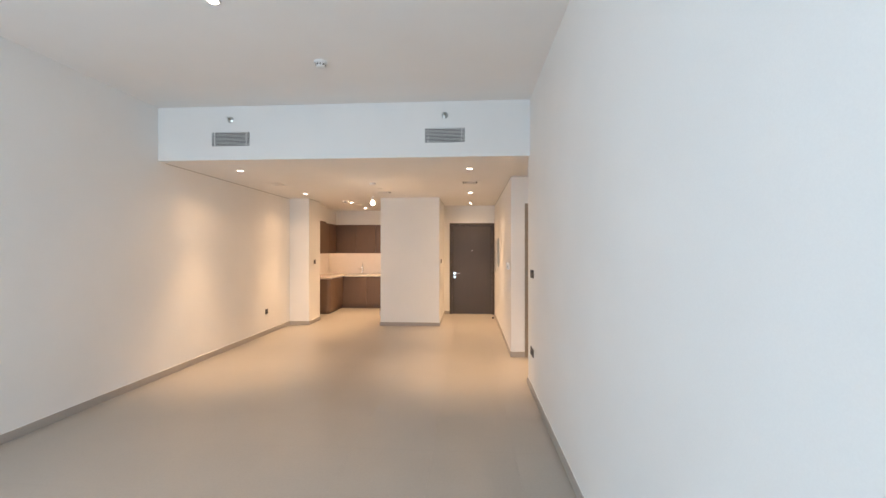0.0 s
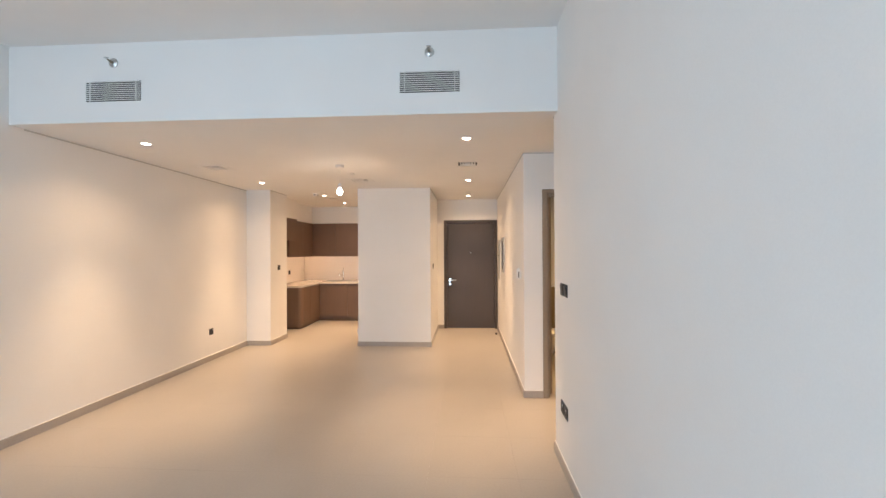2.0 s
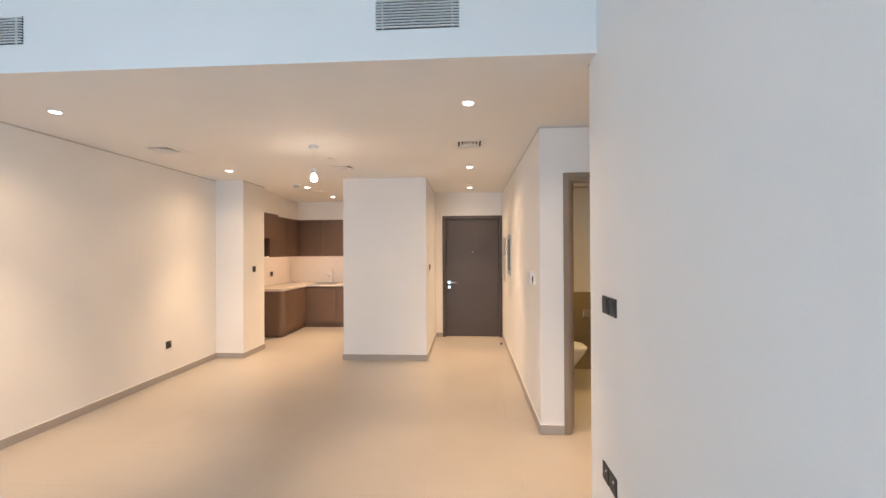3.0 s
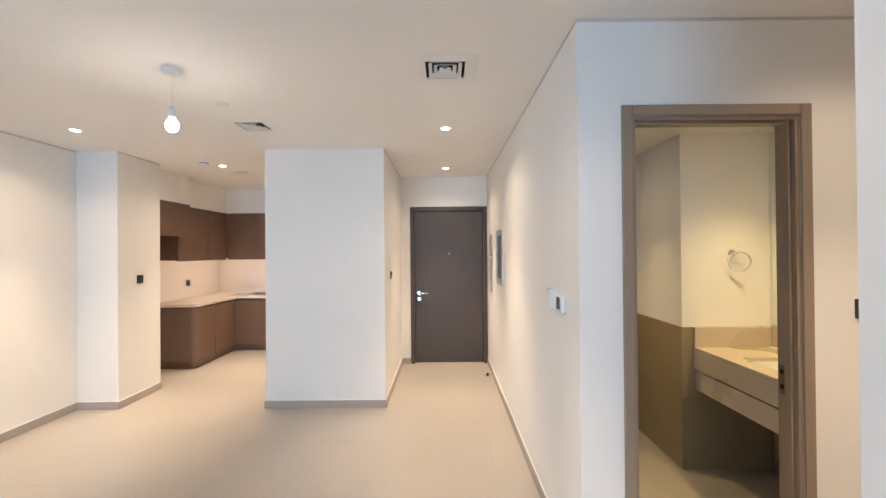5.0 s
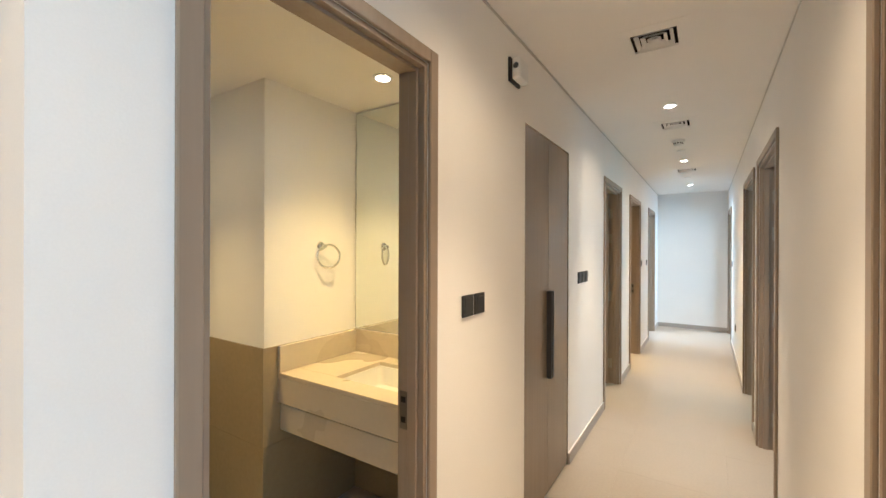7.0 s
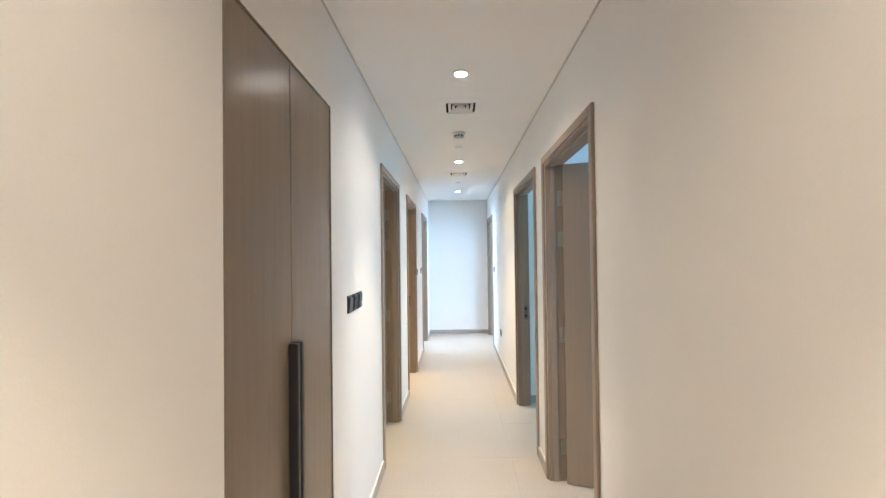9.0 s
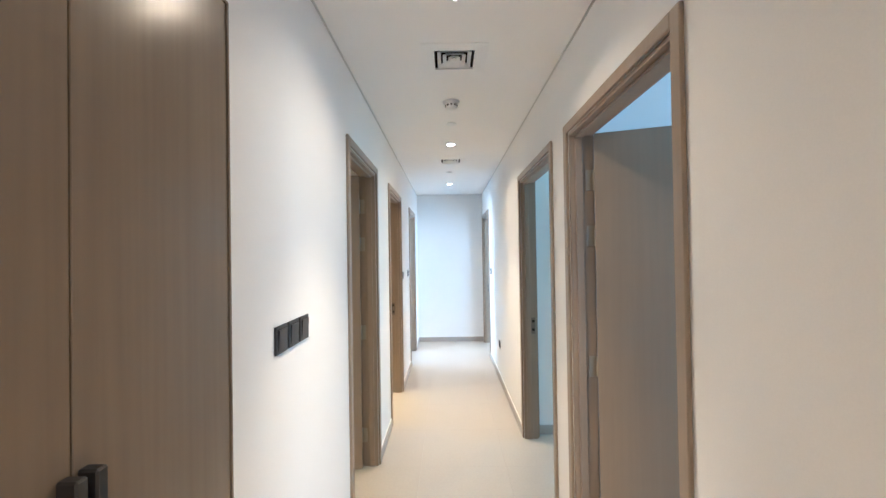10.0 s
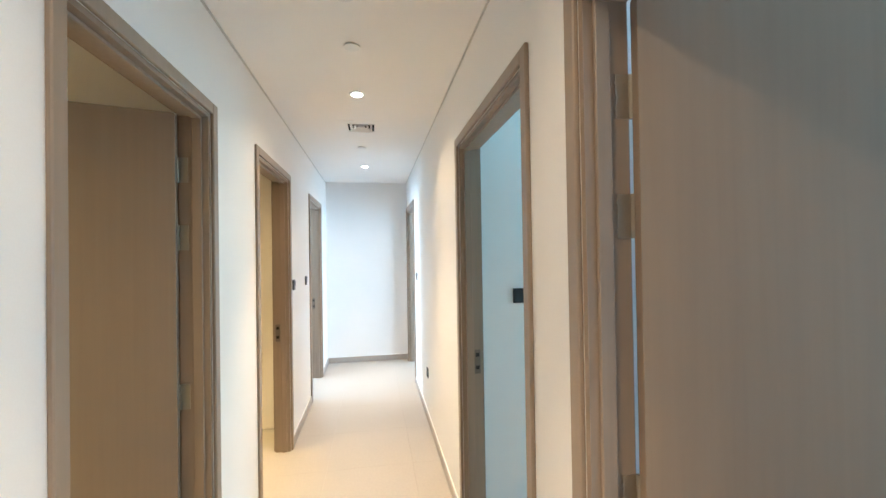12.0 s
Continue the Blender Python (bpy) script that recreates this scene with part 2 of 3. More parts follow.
ducts = [(x, y, q * DUCT) for x, y, q in DIFFUSERS]
bm = bmesh.new()
slab(bm, KW - T, XE, YB + T, KN + T, ZL, ZL + 0.15, ducts)
slab(bm, XE, XEND + T, YC, YN + T, ZL, ZL + 0.15, ducts)
structure("ceiling_low", bm, CEIL, "white painted low ceiling of hall, kitchen and corridor", "ceiling")
structure("ceiling_washroom", B(XH + T, 2.40, YN + T, 7.33, ZWC, ZWC + 0.1), CEIL, "white painted washroom ceiling", "ceiling")
structure("ceiling_north_rooms", B(2.55, XEND + T, YN + T, 8.4, ZL + 0.01, ZL + 0.15), CEIL, "white painted ceiling of the side rooms", "ceiling")
structure("ceiling_south_rooms", B(XE + T, XEND + T, 0.6, YC - T, ZL + 0.2, ZL + 0.35), CEIL, "white painted ceiling of the bedrooms", "ceiling")
floor = structure("floor", B(KW - T, XEND + T, YS - T, KN + T, -0.2, -0.006), GROUT, "beige large-format porcelain tile floor", "floor")

# side rooms
bm = B(2.25, 2.40, 1.0, YC - T, 0, ZL + 0.2)
box(bm, 4.57, 4.66, 1.0, YC - T, 0, ZL + 0.2)
box(bm, 5.80, 5.95, 1.0, YC - T, 0, ZL + 0.2)
box(bm, XE + T, 2.40, 0.85, 1.0, 0, ZL + 0.2)
box(bm, XEND, XEND + T, 1.0, YC - T, 0, ZL + 0.2)
structure("wall_south_rooms", bm, PAINT, "white painted partitions between the bedrooms")
SOUTH_WINDOWS = [(2.40, 4.57), (4.66, 5.80), (5.95, XEND)]
bm = bmesh.new()
for a, b in SOUTH_WINDOWS:
    box(bm, a, b, 0.85, 1.0, 2.4, ZL + 0.2)
    box(bm, a, b, 0.85, 1.0, 0, 0.3)
    box(bm, a, a + 0.15, 0.85, 1.0, 0.3, 2.4)
    box(bm, b - 0.15, b, 0.85, 1.0, 0.3, 2.4)
structure("wall_south_facade", bm, PAINT, "white painted outer wall of the bedrooms")
bm = B(2.40, 2.55, YN + T, 7.48, 0, ZL)
box(bm, 3.50, 3.65, YN + T, 8.25, 0, ZL)
box(bm, 5.52, 5.67, YN + T, 8.25, 0, ZL)
box(bm, 7.30, 7.45, YN + T, 8.25, 0, ZL)
box(bm, 2.55, 7.45, 8.25, 8.4, 0, ZL)
box(bm, XEND, XEND + T, YN + T, 8.25, 0, ZL)
box(bm, XH + T, 2.40, 7.33, 7.48, 0, ZL)
box(bm, 7.45, 7.75, 8.25, 8.4, 0, ZL)
box(bm, 9.1, XEND + T, 8.25, 8.4, 0, ZL)
box(bm, 7.75, 9.1, 8.25, 8.4, 0, 0.9)
box(bm, 7.75, 9.1, 8.25, 8.4, 2.2, ZL)
structure("wall_north_rooms", bm, PAINT, "white painted walls of the bathrooms and far room")
structure("wall_washroom_shaft", B(1.78, 2.40, 6.49, 7.33, 0, ZWC), PAINT, "cream painted shaft wall in the washroom")


def skirting(name, runs):
    """Runs (x0, y0, x1, y1, nx, ny): a strip along a wall that stands out along n."""
    bm = bmesh.new()
    for x0, y0, x1, y1, nx, ny in runs:
        d = 0.013
        box(bm, min(x0, x1) + min(0, nx * d), max(x0, x1) + max(0, nx * d), min(y0, y1) + min(0, ny * d), max(y0, y1) + max(0, ny * d), 0.0, 0.074, 0.002)
    return tagged(part(name, bm, SKIRT), "taupe skirting board along the foot of the walls", "skirting", kind="structure")


d = 0.013
runs = [(XW, YS, XW, YBK, 1, 0), (XW + d, YBK, -3.022, YBK, 0, -1), (-3.022, YBK - d, -3.022, 8.235, 1, 0),
        (XB0, YBK, XB1, YBK, 0, -1), (XB1, YBK - d, XB1, YD, 1, 0), (XB0, YBK - d, XB0, 9.9, -1, 0), (XB1 + d, YD, ex0, YD, 0, -1),
        (XH, YN - d, XH, YD, -1, 0), (XH, YN, 0.922, YN, 0, -1), (XE, YS, XE, YC + d, -1, 0), (XE, YC, 0.985, YC, 0, 1)]
edges = [1.742, CLO0, CLO1, 4.482, 5.376, 5.956, 6.900, 7.847, 8.790, XEND]
runs += [(a, YN, b, YN, 0, -1) for a, b in zip(edges[::2], edges[1::2])]
edges = [1.930, 3.416, 4.443, 4.692, 5.770, 8.250, 9.288, XEND]
runs += [(a, YC, b, YC, 0, 1) for a, b in zip(edges[::2], edges[1::2])]
runs += [(XEND, YC + d, XEND, YN - d, -1, 0), (5.80, 1.0, 5.80, YC - T, -1, 0), (4.57, 1.0, 4.57, YC - T, -1, 0)]
skirting("baseboard", runs)
bm = bmesh.new()
for x0, y0, x1, y1, nx, ny in runs:
    e = 0.006
    box(bm, min(x0, x1) + min(0, nx * e), max(x0, x1) + max(0, nx * e), min(y0, y1) + min(0, ny * e), max(y0, y1) + max(0, ny * e), 0.0742, 0.0765)
tagged(part("trim", bm, PAINT), "thin white sealant line along the top of the skirting", "trim", kind="structure")

# grey strips paint the shade of a recessed gap below the ceiling
bm = bmesh.new()
for x0, y0, x1, y1, nx, ny in [(XW, YB + T, XW, YBK, 1, 0), (XH, YN - 0.004, XH, YD, -1, 0), (XB1, YBK, XB1, YD, 1, 0), (XH, YN, XEND, YN, 0, -1),
                               (XE, YC, XEND, YC, 0, 1), (XE, YB + T, XE, YC + 0.004, -1, 0), (-3.022, YBK, -3.022, 8.235, 1, 0)]:
    e = 0.004
    box(bm, min(x0, x1) + min(0, nx * e), max(x0, x1) + max(0, nx * e), min(y0, y1) + min(0, ny * e), max(y0, y1) + max(0, ny * e), ZL - 0.013, ZL - 0.001)
tagged(part("trim", bm, GAP_SHADE), "thin grey strip under the ceiling, painted for the shade of a recessed gap", "trim", kind="structure")

# windows behind the walk and in the side rooms
count = 0


def window(x0, x1, y, z0, z1, power, facing, panes=2, tone=CYAN_DAY):
    """A framed window in a wall along x; facing 1 lights towards +y, -1 towards -y."""
    global count
    count += 1
    w = thing("window_%d" % count, pose((x0 + x1) / 2, y, z0), "grey aluminium framed window letting in daylight", "window", kind="structure")
    hw, h = (x1 - x0) / 2, z1 - z0
    bm = bmesh.new()
    for a, b, c, e in ((-hw, hw, 0, 0.06), (-hw, hw, h - 0.06, h), (-hw, -hw + 0.06, 0.06, h - 0.06), (hw - 0.06, hw, 0.06, h - 0.06)):
        box(bm, a, b, -0.03, 0.03, c, e)
    for i in range(1, panes):
        x = -hw + 2 * hw * i / panes
        box(bm, x - 0.03, x + 0.03, -0.03, 0.03, 0.06, h - 0.06)
    part("window_frame", bm, ALU, w)
    for i in range(panes):
        a = -hw + 2 * hw * i / panes + 0.03
        g = part("pane", B(a + 0.03, a + 2 * hw / panes - 0.09, -0.005, 0.005, 0.06, h - 0.06), GLASS, w)
        g.visible_shadow = False
    sky_lamp((x0 + x1) / 2, y + 0.06 * facing, (z0 + z1) / 2, x1 - x0 - 0.1, z1 - z0 - 0.1, power, 0 if facing < 0 else 180, tone)


window(-3.2, -0.5, YS - 0.075, 0.0, 2.75, P_LIVING, 1, 3, DAY)
window(2.55, 4.42, 0.92, 0.3, 2.4, P_ROOM * 0.45, 1, 2, (0.60, 0.85, 1.0))
window(4.81, 5.65, 0.92, 0.3, 2.4, P_ROOM * 0.4, 1, 1)
window(6.10, 9.235, 0.92, 0.3, 2.4, P_ROOM * 2.4, 1, 3, DAY)
# unseen window, added in the far room to brighten the corridor's end
window(7.75, 9.1, 8.325, 0.9, 2.2, P_ROOM * 1.2, -1, 2, DAY)


# ---- doors ----
def lever(leaf, x, y, z, way, side):
    """Lever handle and lock plate on a leaf; side -1 stands out towards -y."""
    bm = bmesh.new()
    rod(bm, (x, y, z), (x, y + side * 0.012, z), 0.026, 24)
    rod(bm, (x, y + side * 0.01, z), (x, y + side * 0.05, z), 0.010, 12)
    box(bm, min(x, x + way * 0.125), max(x, x + way * 0.125), y + min(side * 0.042, side * 0.060), y + max(side * 0.042, side * 0.060), z - 0.010, z + 0.010, 0.005, 2)
    part("door_handle", bm, CHROME, leaf, "chrome lever handle", True)
    bm = B(x - 0.024, x + 0.024, y + min(0, side * 0.008), y + max(0, side * 0.008), z - 0.105, z - 0.055, 0.003)
    rod(bm, (x, y + side * 0.006, z - 0.08), (x, y + side * 0.014, z - 0.08), 0.010, 12)
    part("lock_plate", bm, CHROME, leaf, "small chrome lock plate")


def door_set(number, x0, x1, y, rz, hinge, angle, leaf_mat, label, height=DH):
    """A cased doorway in a wall of thickness T, its front face at y. In its own space the wall runs along x, the front looks to -y.
    hinge: -1 or 1, the side of the hinges in that space; the leaf hangs at the back and opens away by angle degrees."""
    w = (x1 - x0) / 2
    dd = thing("door_%d" % number, pose((x0 + x1) / 2, y, 0, 0, 0, rz), label, "door", kind="structure")
    c, p = 0.046, 0.014
    for yy0, yy1 in ((-p, 0.0), (T, T + p)):
        bm = B(-w, -w + c, yy0, yy1, 0, height, 0.003)
        box(bm, w - c, w, yy0, yy1, 0, height, 0.003)
        box(bm, -w + c, w - c, yy0, yy1, height - c, height, 0.003)
        part("casing", bm, CASING, dd)
    i = OPEN_INSET
    bm = B(-w + i, -w + i + 0.018, 0.001, T - 0.001, 0, height - i - 0.001)
    box(bm, w - i - 0.018, w - i, 0.001, T - 0.001, 0, height - i - 0.001)
    box(bm, -w + i + 0.018, w - i - 0.018, 0.001, T - 0.001, height - i - 0.018, height - i - 0.001)
    part("jamb_lining", bm, CASING, dd)
    s = i + 0.018
    bm = B(-w + s, -w + s + 0.012, 0.024, T - 0.050, 0, height - s, 0.002)
    box(bm, w - s - 0.012, w - s, 0.024, T - 0.050, 0, height - s, 0.002)
    box(bm, -w + s + 0.012, w - s - 0.012, 0.024, T - 0.050, height - s - 0.012, height - s, 0.002)
    part("door_stop_bead", bm, CASING, dd)
    lw, lh = 2 * (w - s) - 0.012, height - s - 0.003
    leaf = part("leaf", B(min(0, -hinge * lw), max(0, -hinge * lw), -0.044, 0, 0.006, lh, 0.0015), leaf_mat, dd)
    leaf.matrix_basis = pose(hinge * (w - s - (0.0045 if angle else 0.003)), T - 0.002 + (0.007 if angle else 0), 0, 0, 0, -hinge * angle)
    lever(leaf, -hinge * (lw - 0.06), -0.044, 0.945, hinge, -1)
    lever(leaf, -hinge * (lw - 0.06), 0.0, 0.945, hinge, 1)
    for z in (0.22, 0.95, 1.58, 1.85):
        bm = bmesh.new()
        rod(bm, (hinge * (w - s - 0.005), T + 0.004, z - 0.05), (hinge * (w - s - 0.005), T + 0.004, z + 0.05), 0.0065, 12)
        for k in range(1, 5):
            rod(bm, (hinge * (w - s - 0.005), T + 0.004, z - 0.05 + k * 0.02 - 0.001), (hinge * (w - s - 0.005), T + 0.004, z - 0.05 + k * 0.02 + 0.001), 0.0074, 12)
        a, b = sorted((hinge * (w - s), hinge * (w - s - 0.003)))
        box(bm, a, b, T - 0.034, T + 0.003, z - 0.05, z + 0.05)
        for k, yy in ((-0.03, -0.012), (-0.03, 0.012), (0.0, -0.008), (0.03, 0.012), (0.03, -0.012)):
            rod(bm, (hinge * (w - s - 0.002), T - 0.022 + yy, z + k), (hinge * (w - s - 0.0042), T - 0.022 + yy, z + k), 0.004, 8)
        part("hinge", bm, HINGE, dd, "dull nickel butt hinge", True)
    a, b = sorted((-hinge * (w - s), -hinge * (w - s - 0.003)))
    bm = B(a, b, T - 0.042, T - 0.010, 0.845, 0.975, 0.001)
    part("strike_plate", bm, BRONZE, dd, "steel strike plate")
    # no holes are cut: dark patches on the plate paint their shade
    a, b = sorted((-hinge * (w - s - 0.0025), -hinge * (w - s - 0.0036)))
    bm = B(a, b, T - 0.036, T - 0.016, 0.937, 0.957)
    box(bm, a, b, T - 0.036, T - 0.016, 0.868, 0.888)
    part("strike_hole", bm, VOID_SHADE, dd, "near-black patches painted for the shade in the latch holes")
    return dd


LBL = "taupe wood laminate interior door, open, with matching casing"
door_set(1, *NORTH_DOORS[0], YN, 0, -1, 92, WOOD, LBL + " to washroom")
door_set(2, *NORTH_DOORS[1], YN, 0, 1, 75, WOOD, LBL + ", half in view")
door_set(3, *NORTH_DOORS[2], YN, 0, -1, 95, WOOD, LBL)
door_set(4, *NORTH_DOORS[3], YN, 0, -1, 95, WOOD, LBL)
door_set(5, *SOUTH_DOORS[0], YC, 180, 1, 0, WOOD, "taupe wood laminate interior door, closed in its casing")
door_set(6, *SOUTH_DOORS[1], YC, 180, -1, 72, WOOD, LBL + ", steel hinges showing")
door_set(7, *SOUTH_DOORS[2], YC, 180, 1, 95, WOOD, LBL)
door_set(8, *SOUTH_DOORS[3], YC, 180, 1, 95, WOOD, LBL)

# entrance door
ent = thing("door_9", pose((ex0 + ex1) / 2, YD, 0), "dark brown laminate entrance door, closed, with lever handle", "door", kind="structure")
w = (ex1 - ex0) / 2
bm = B(-w, -w + 0.055, -0.015, 0.10, 0, ez, 0.003)
box(bm, w - 0.055, w, -0.015, 0.10, 0, ez, 0.003)
box(bm, -w + 0.055, w - 0.055, -0.015, 0.10, ez - 0.055, ez, 0.003)
part("door_frame", bm, ENTRY, ent)
leaf = part("leaf", B(-w + 0.058, w - 0.058, 0.012, 0.062, 0.008, ez - 0.058, 0.002), ENTRY, ent)
lever(leaf, -w + 0.115, 0.012, 0.945, 1, -1)
bm = bmesh.new()
rod(bm, (0.005, 0.012, 1.474), (0.005, 0.006, 1.474), 0.010, 20)
part("peephole", bm, CHROME, leaf, "chrome peephole", True)
part("threshold", B(-w + 0.055, w - 0.055, -0.02, 0.11, -0.004, 0.007, 0.002), STONE, ent, "pale stone threshold")
# unseen dark board, added behind the leaf to close off outside light
part("blackout_board", B(-w + 0.055, w - 0.055, 0.11, 0.19, 0, ez - 0.03), VOID_SHADE, ent)

# ---- closet doors of the corridor ----
cl = thing("closet", pose(CLO0, YN, 0), "brown lacquered two-leaf closet set flush in the wall", "closet")
cw = CLO1 - CLO0
split = 0.385
for a, b in ((0.014, split - 0.0015), (split + 0.0015, cw - 0.0075)):
    part("closet_door", B(a, b, 0.004, 0.026, 0.012, CLOZ - 0.006, 0.0012), CLOSET, cl)
bm = B(0, 0.006, 0.0, 0.14, 0.0, CLOZ)
box(bm, cw - 0.006, cw, 0.0, 0.14, 0.0, CLOZ)
box(bm, 0.006, cw - 0.006, 0.0, 0.14, CLOZ - 0.006, CLOZ)
box(bm, 0.006, cw - 0.006, 0.10, 0.14, 0.0, CLOZ - 0.006)
part("carcass", bm, CLOSET, cl)
for a in (split - 0.026, split + 0.006):
    bm = B(a, a + 0.02, -0.026, 0.004, 0.70, 1.215, 0.003)
    part("handle", bm, BLACK, cl, "long dark bronze pull handle")

# ---- fixtures on walls ----
SOUTHWARD, WESTWARD, EASTWARD, NORTHWARD = 0, -90, 90, 180


def socket_plate(x, y, z, rz, n=1, label="anthracite light switch on the wall", kind_="switch", holes=False, size=0.085):
    """n square plates side by side; front towards -y in its own space. Each is a thing of its own."""
    for i in range(n):
        m = pose(x, y, z, 0, 0, rz) @ pose((i - (n - 1) / 2) * (size + 0.012), 0, 0)
        e = thing("wall_socket" if holes else "light_switch", m, label, kind_, "plates in one row" if n > 1 else "")
        h = size / 2
        bm = B(-h, h, -0.008, 0, -h, h, 0.003, 2)
        part("plate", bm, BLACK, e)
        if holes:
            part("insert", B(-h * 0.72, h * 0.72, -0.0105, -0.008, -h * 0.72, h * 0.72, 0.001), BLACK, e)
            # the pin holes' inner shade, painted as small dark blocks
            bm = bmesh.new()
            for a, b in ((0, 0.017), (-0.014, -0.01), (0.014, -0.01)):
                box(bm, a - 0.0035, a + 0.0035, -0.0112, -0.0104, b - 0.006, b + 0.006)
            part("pin_hole_shade", bm, VOID_SHADE, e)
            part("indicator", B(0.016, 0.024, -0.0125, -0.0105, 0.016, 0.026), WHITE, e, "pale rocker tip")
        else:
            bm = B(-h * 0.76, h * 0.76, -0.0135, -0.008, -h * 0.72, h * 0.72, 0.0015)
            for v in bm.verts:
                if v.co.y < -0.012 and v.co.z < 0:
                    v.co.y += 0.004
            part("rocker", bm, BLACK, e)
            # shade of the joint over the rocker, painted as a dark strip
            part("groove_shade", B(-h * 0.76, h * 0.76, -0.0088, -0.0078, h * 0.735, h * 0.78), VOID_SHADE, e, "dark line painted for the shade of the groove above the rocker")


socket_plate(XE, 4.036, 1.235, WESTWARD, 2)
socket_plate(XE, 4.046, 0.423, WESTWARD, 2, "anthracite socket plate low on the wall", "socket", True)
socket_plate(XW, 6.72, 0.40, EASTWARD, 1, "anthracite socket plate low on the wall", "socket", True)
socket_plate(-3.022, 7.93, 1.243, EASTWARD)
socket_plate(XB1, 8.10, 1.255, EASTWARD)
socket_plate(2.015, YN, 1.241, SOUTHWARD, 2)
socket_plate(3.735, YN, 1.254, SOUTHWARD, 3)
socket_plate(7.02, YN, 1.262, SOUTHWARD)
socket_plate(7.62, YN, 1.26, SOUTHWARD)
socket_plate(8.03, YC, 1.25, NORTHWARD)
socket_plate(7.20, YC, 0.43, NORTHWARD, 1, "anthracite socket plate low on the wall", "socket", True)
socket_plate(5.80, 3.975, 1.25, WESTWARD)
socket_plate(KW + 0.012, 9.71, 1.07, EASTWARD, 1, "anthracite socket plate on the kitchen backsplash", "socket", True)

# hall controls
e = thing("control_box", pose(XH, 5.887, 1.248, 0, 0, WESTWARD), "white plastic control box on the hall wall", "control box")
part("body", B(-0.045, 0.045, -0.030, 0, -0.052, 0.052, 0.006, 2), WHITE, e)
part("back_plate", B(-0.050, 0.050, -0.006, 0.0, -0.056, 0.056), VENT, e)
e = thing("thermostat", pose(XH, 5.710, 1.243, 0, 0, WESTWARD), "white thermostat with a dark screen", "thermostat")
part("body", B(-0.050, 0.050, -0.022, 0, -0.045, 0.045, 0.005, 2), WHITE, e)
part("screen", B(-0.026, 0.030, -0.0235, -0.0215, -0.030, 0.030), SCREEN, e, "dark glass screen")

e = thing("panel_door", pose(XH, 7.93, 1.44, 0, 0, WESTWARD), "steel framed recessed panel with a grey door in the hall wall", "access panel")
bm = B(-0.215, 0.215, -0.012, 0, 0.225, 0.28)
box(bm, -0.215, 0.215, -0.012, 0, -0.28, -0.225)
box(bm, -0.215, -0.165, -0.012, 0, -0.225, 0.225)
box(bm, 0.165, 0.215, -0.012, 0, -0.225, 0.225)
part("frame", bm, ALU, e)
part("door", B(-0.165, 0.165, -0.005, 0, -0.225, 0.225), PANEL, e, "dark grey inset door")
bm = bmesh.new()
rod(bm, (-0.135, -0.005, 0.02), (-0.135, -0.014, 0.02), 0.012)
part("latch", bm, CHROME, e)
bm = bmesh.new()
for a in (-0.19, 0.19):
    for b in (-0.25, 0.25):
        rod(bm, (a, -0.012, b), (a, -0.015, b), 0.006, 10)
part("screw", bm, STEEL, e)
e = thing("access_panel", pose(XH, 8.68, 1.35, 0, 0, WESTWARD), "pale grey flush access panel with a round lock", "access panel")
part("door", B(-0.14, 0.14, -0.010, 0, -0.35, 0.35, 0.002), ALU, e)
bm = bmesh.new()
rod(bm, (0.11, -0.010, 0.08), (0.11, -0.04, 0.08), 0.014)
part("lock", bm, STEEL, e, "small steel lock knob")

bm = bmesh.new()
rod(bm, (0, 0, 0), (0, 0, 0.006), 0.020, 20)
e = thing("door_stop", pose(0.665, 8.60, 0), "small floor door stop with a black rubber head", "door stop")
part("base", bm, STEEL, e)
bm = bmesh.new()
rod(bm, (0, 0, 0.006), (0, 0, 0.035), 0.014, 20, 0.016)
part("buffer", bm, BLACK, e, "black rubber buffer")

e = thing("wall_valve", pose(XB0, 7.70, 0.225, 0, 0, WESTWARD), "small white plastic cover low on the kitchen side", "cover plate")
part("body", B(-0.04, 0.04, -0.022, 0, -0.045, 0.045, 0.006, 2), WHITE, e)

e = thing("alarm_sounder", pose(2.418, YN, 2.312, 0, 0, SOUTHWARD), "white alarm sounder on a black back plate", "alarm")
part("back_plate", B(-0.066, 0.055, -0.012, 0, -0.058, 0.055, 0.002), BLACK, e, "black back plate")
part("body", B(-0.055, 0.06, -0.055, -0.012, -0.05, 0.055, 0.014, 3), WHITE, e, smooth=True)
bm = bmesh.new()
rod(bm, (-0.0555, -0.034, 0.012), (-0.050, -0.034, 0.012), 0.014)
part("lens", bm, BLACK, e)


# ---- fixtures of the ceilings ----
def downlight(x, y, z, power, r=0.045, angle=68, tone=WARM, spill=0.21):
    e = thing("downlight", pose(x, y, z), "round recessed ceiling downlight, lit", "downlight", "ceiling downlights")
    part("trim_ring", lathe(bmesh.new(), [(r * 0.72, -0.001), (r * 0.76, -0.006), (r * 0.95, -0.007), (r + 0.004, -0.003), (r + 0.005, 0.0)], 32), WHITE, e, smooth=True)
    bm = bmesh.new()
    rod(bm, (0, 0, -0.0082), (0, 0, -0.0065), r * 0.72, 24)
    part("lens", bm, LENS, e, "glowing lens")
    spot_lamp(x, y, z - 0.012, power, angle, spill, tone)


for x, y in ((-2.79, 4.808), (0.155, 4.862), (0.172, 6.996), (0.180, 8.60), (-2.81, 6.96)):
    downlight(x, y, ZL, P_SPOT)
for x, y in ((-2.377, 8.345), (-2.36, 9.48)):
    downlight(x, y, ZL, P_SPOT)
for x in (1.82, 3.96, 6.142, 8.283):
    downlight(x, 4.895, ZL, P_SPOT * 0.82, spill=0.19)
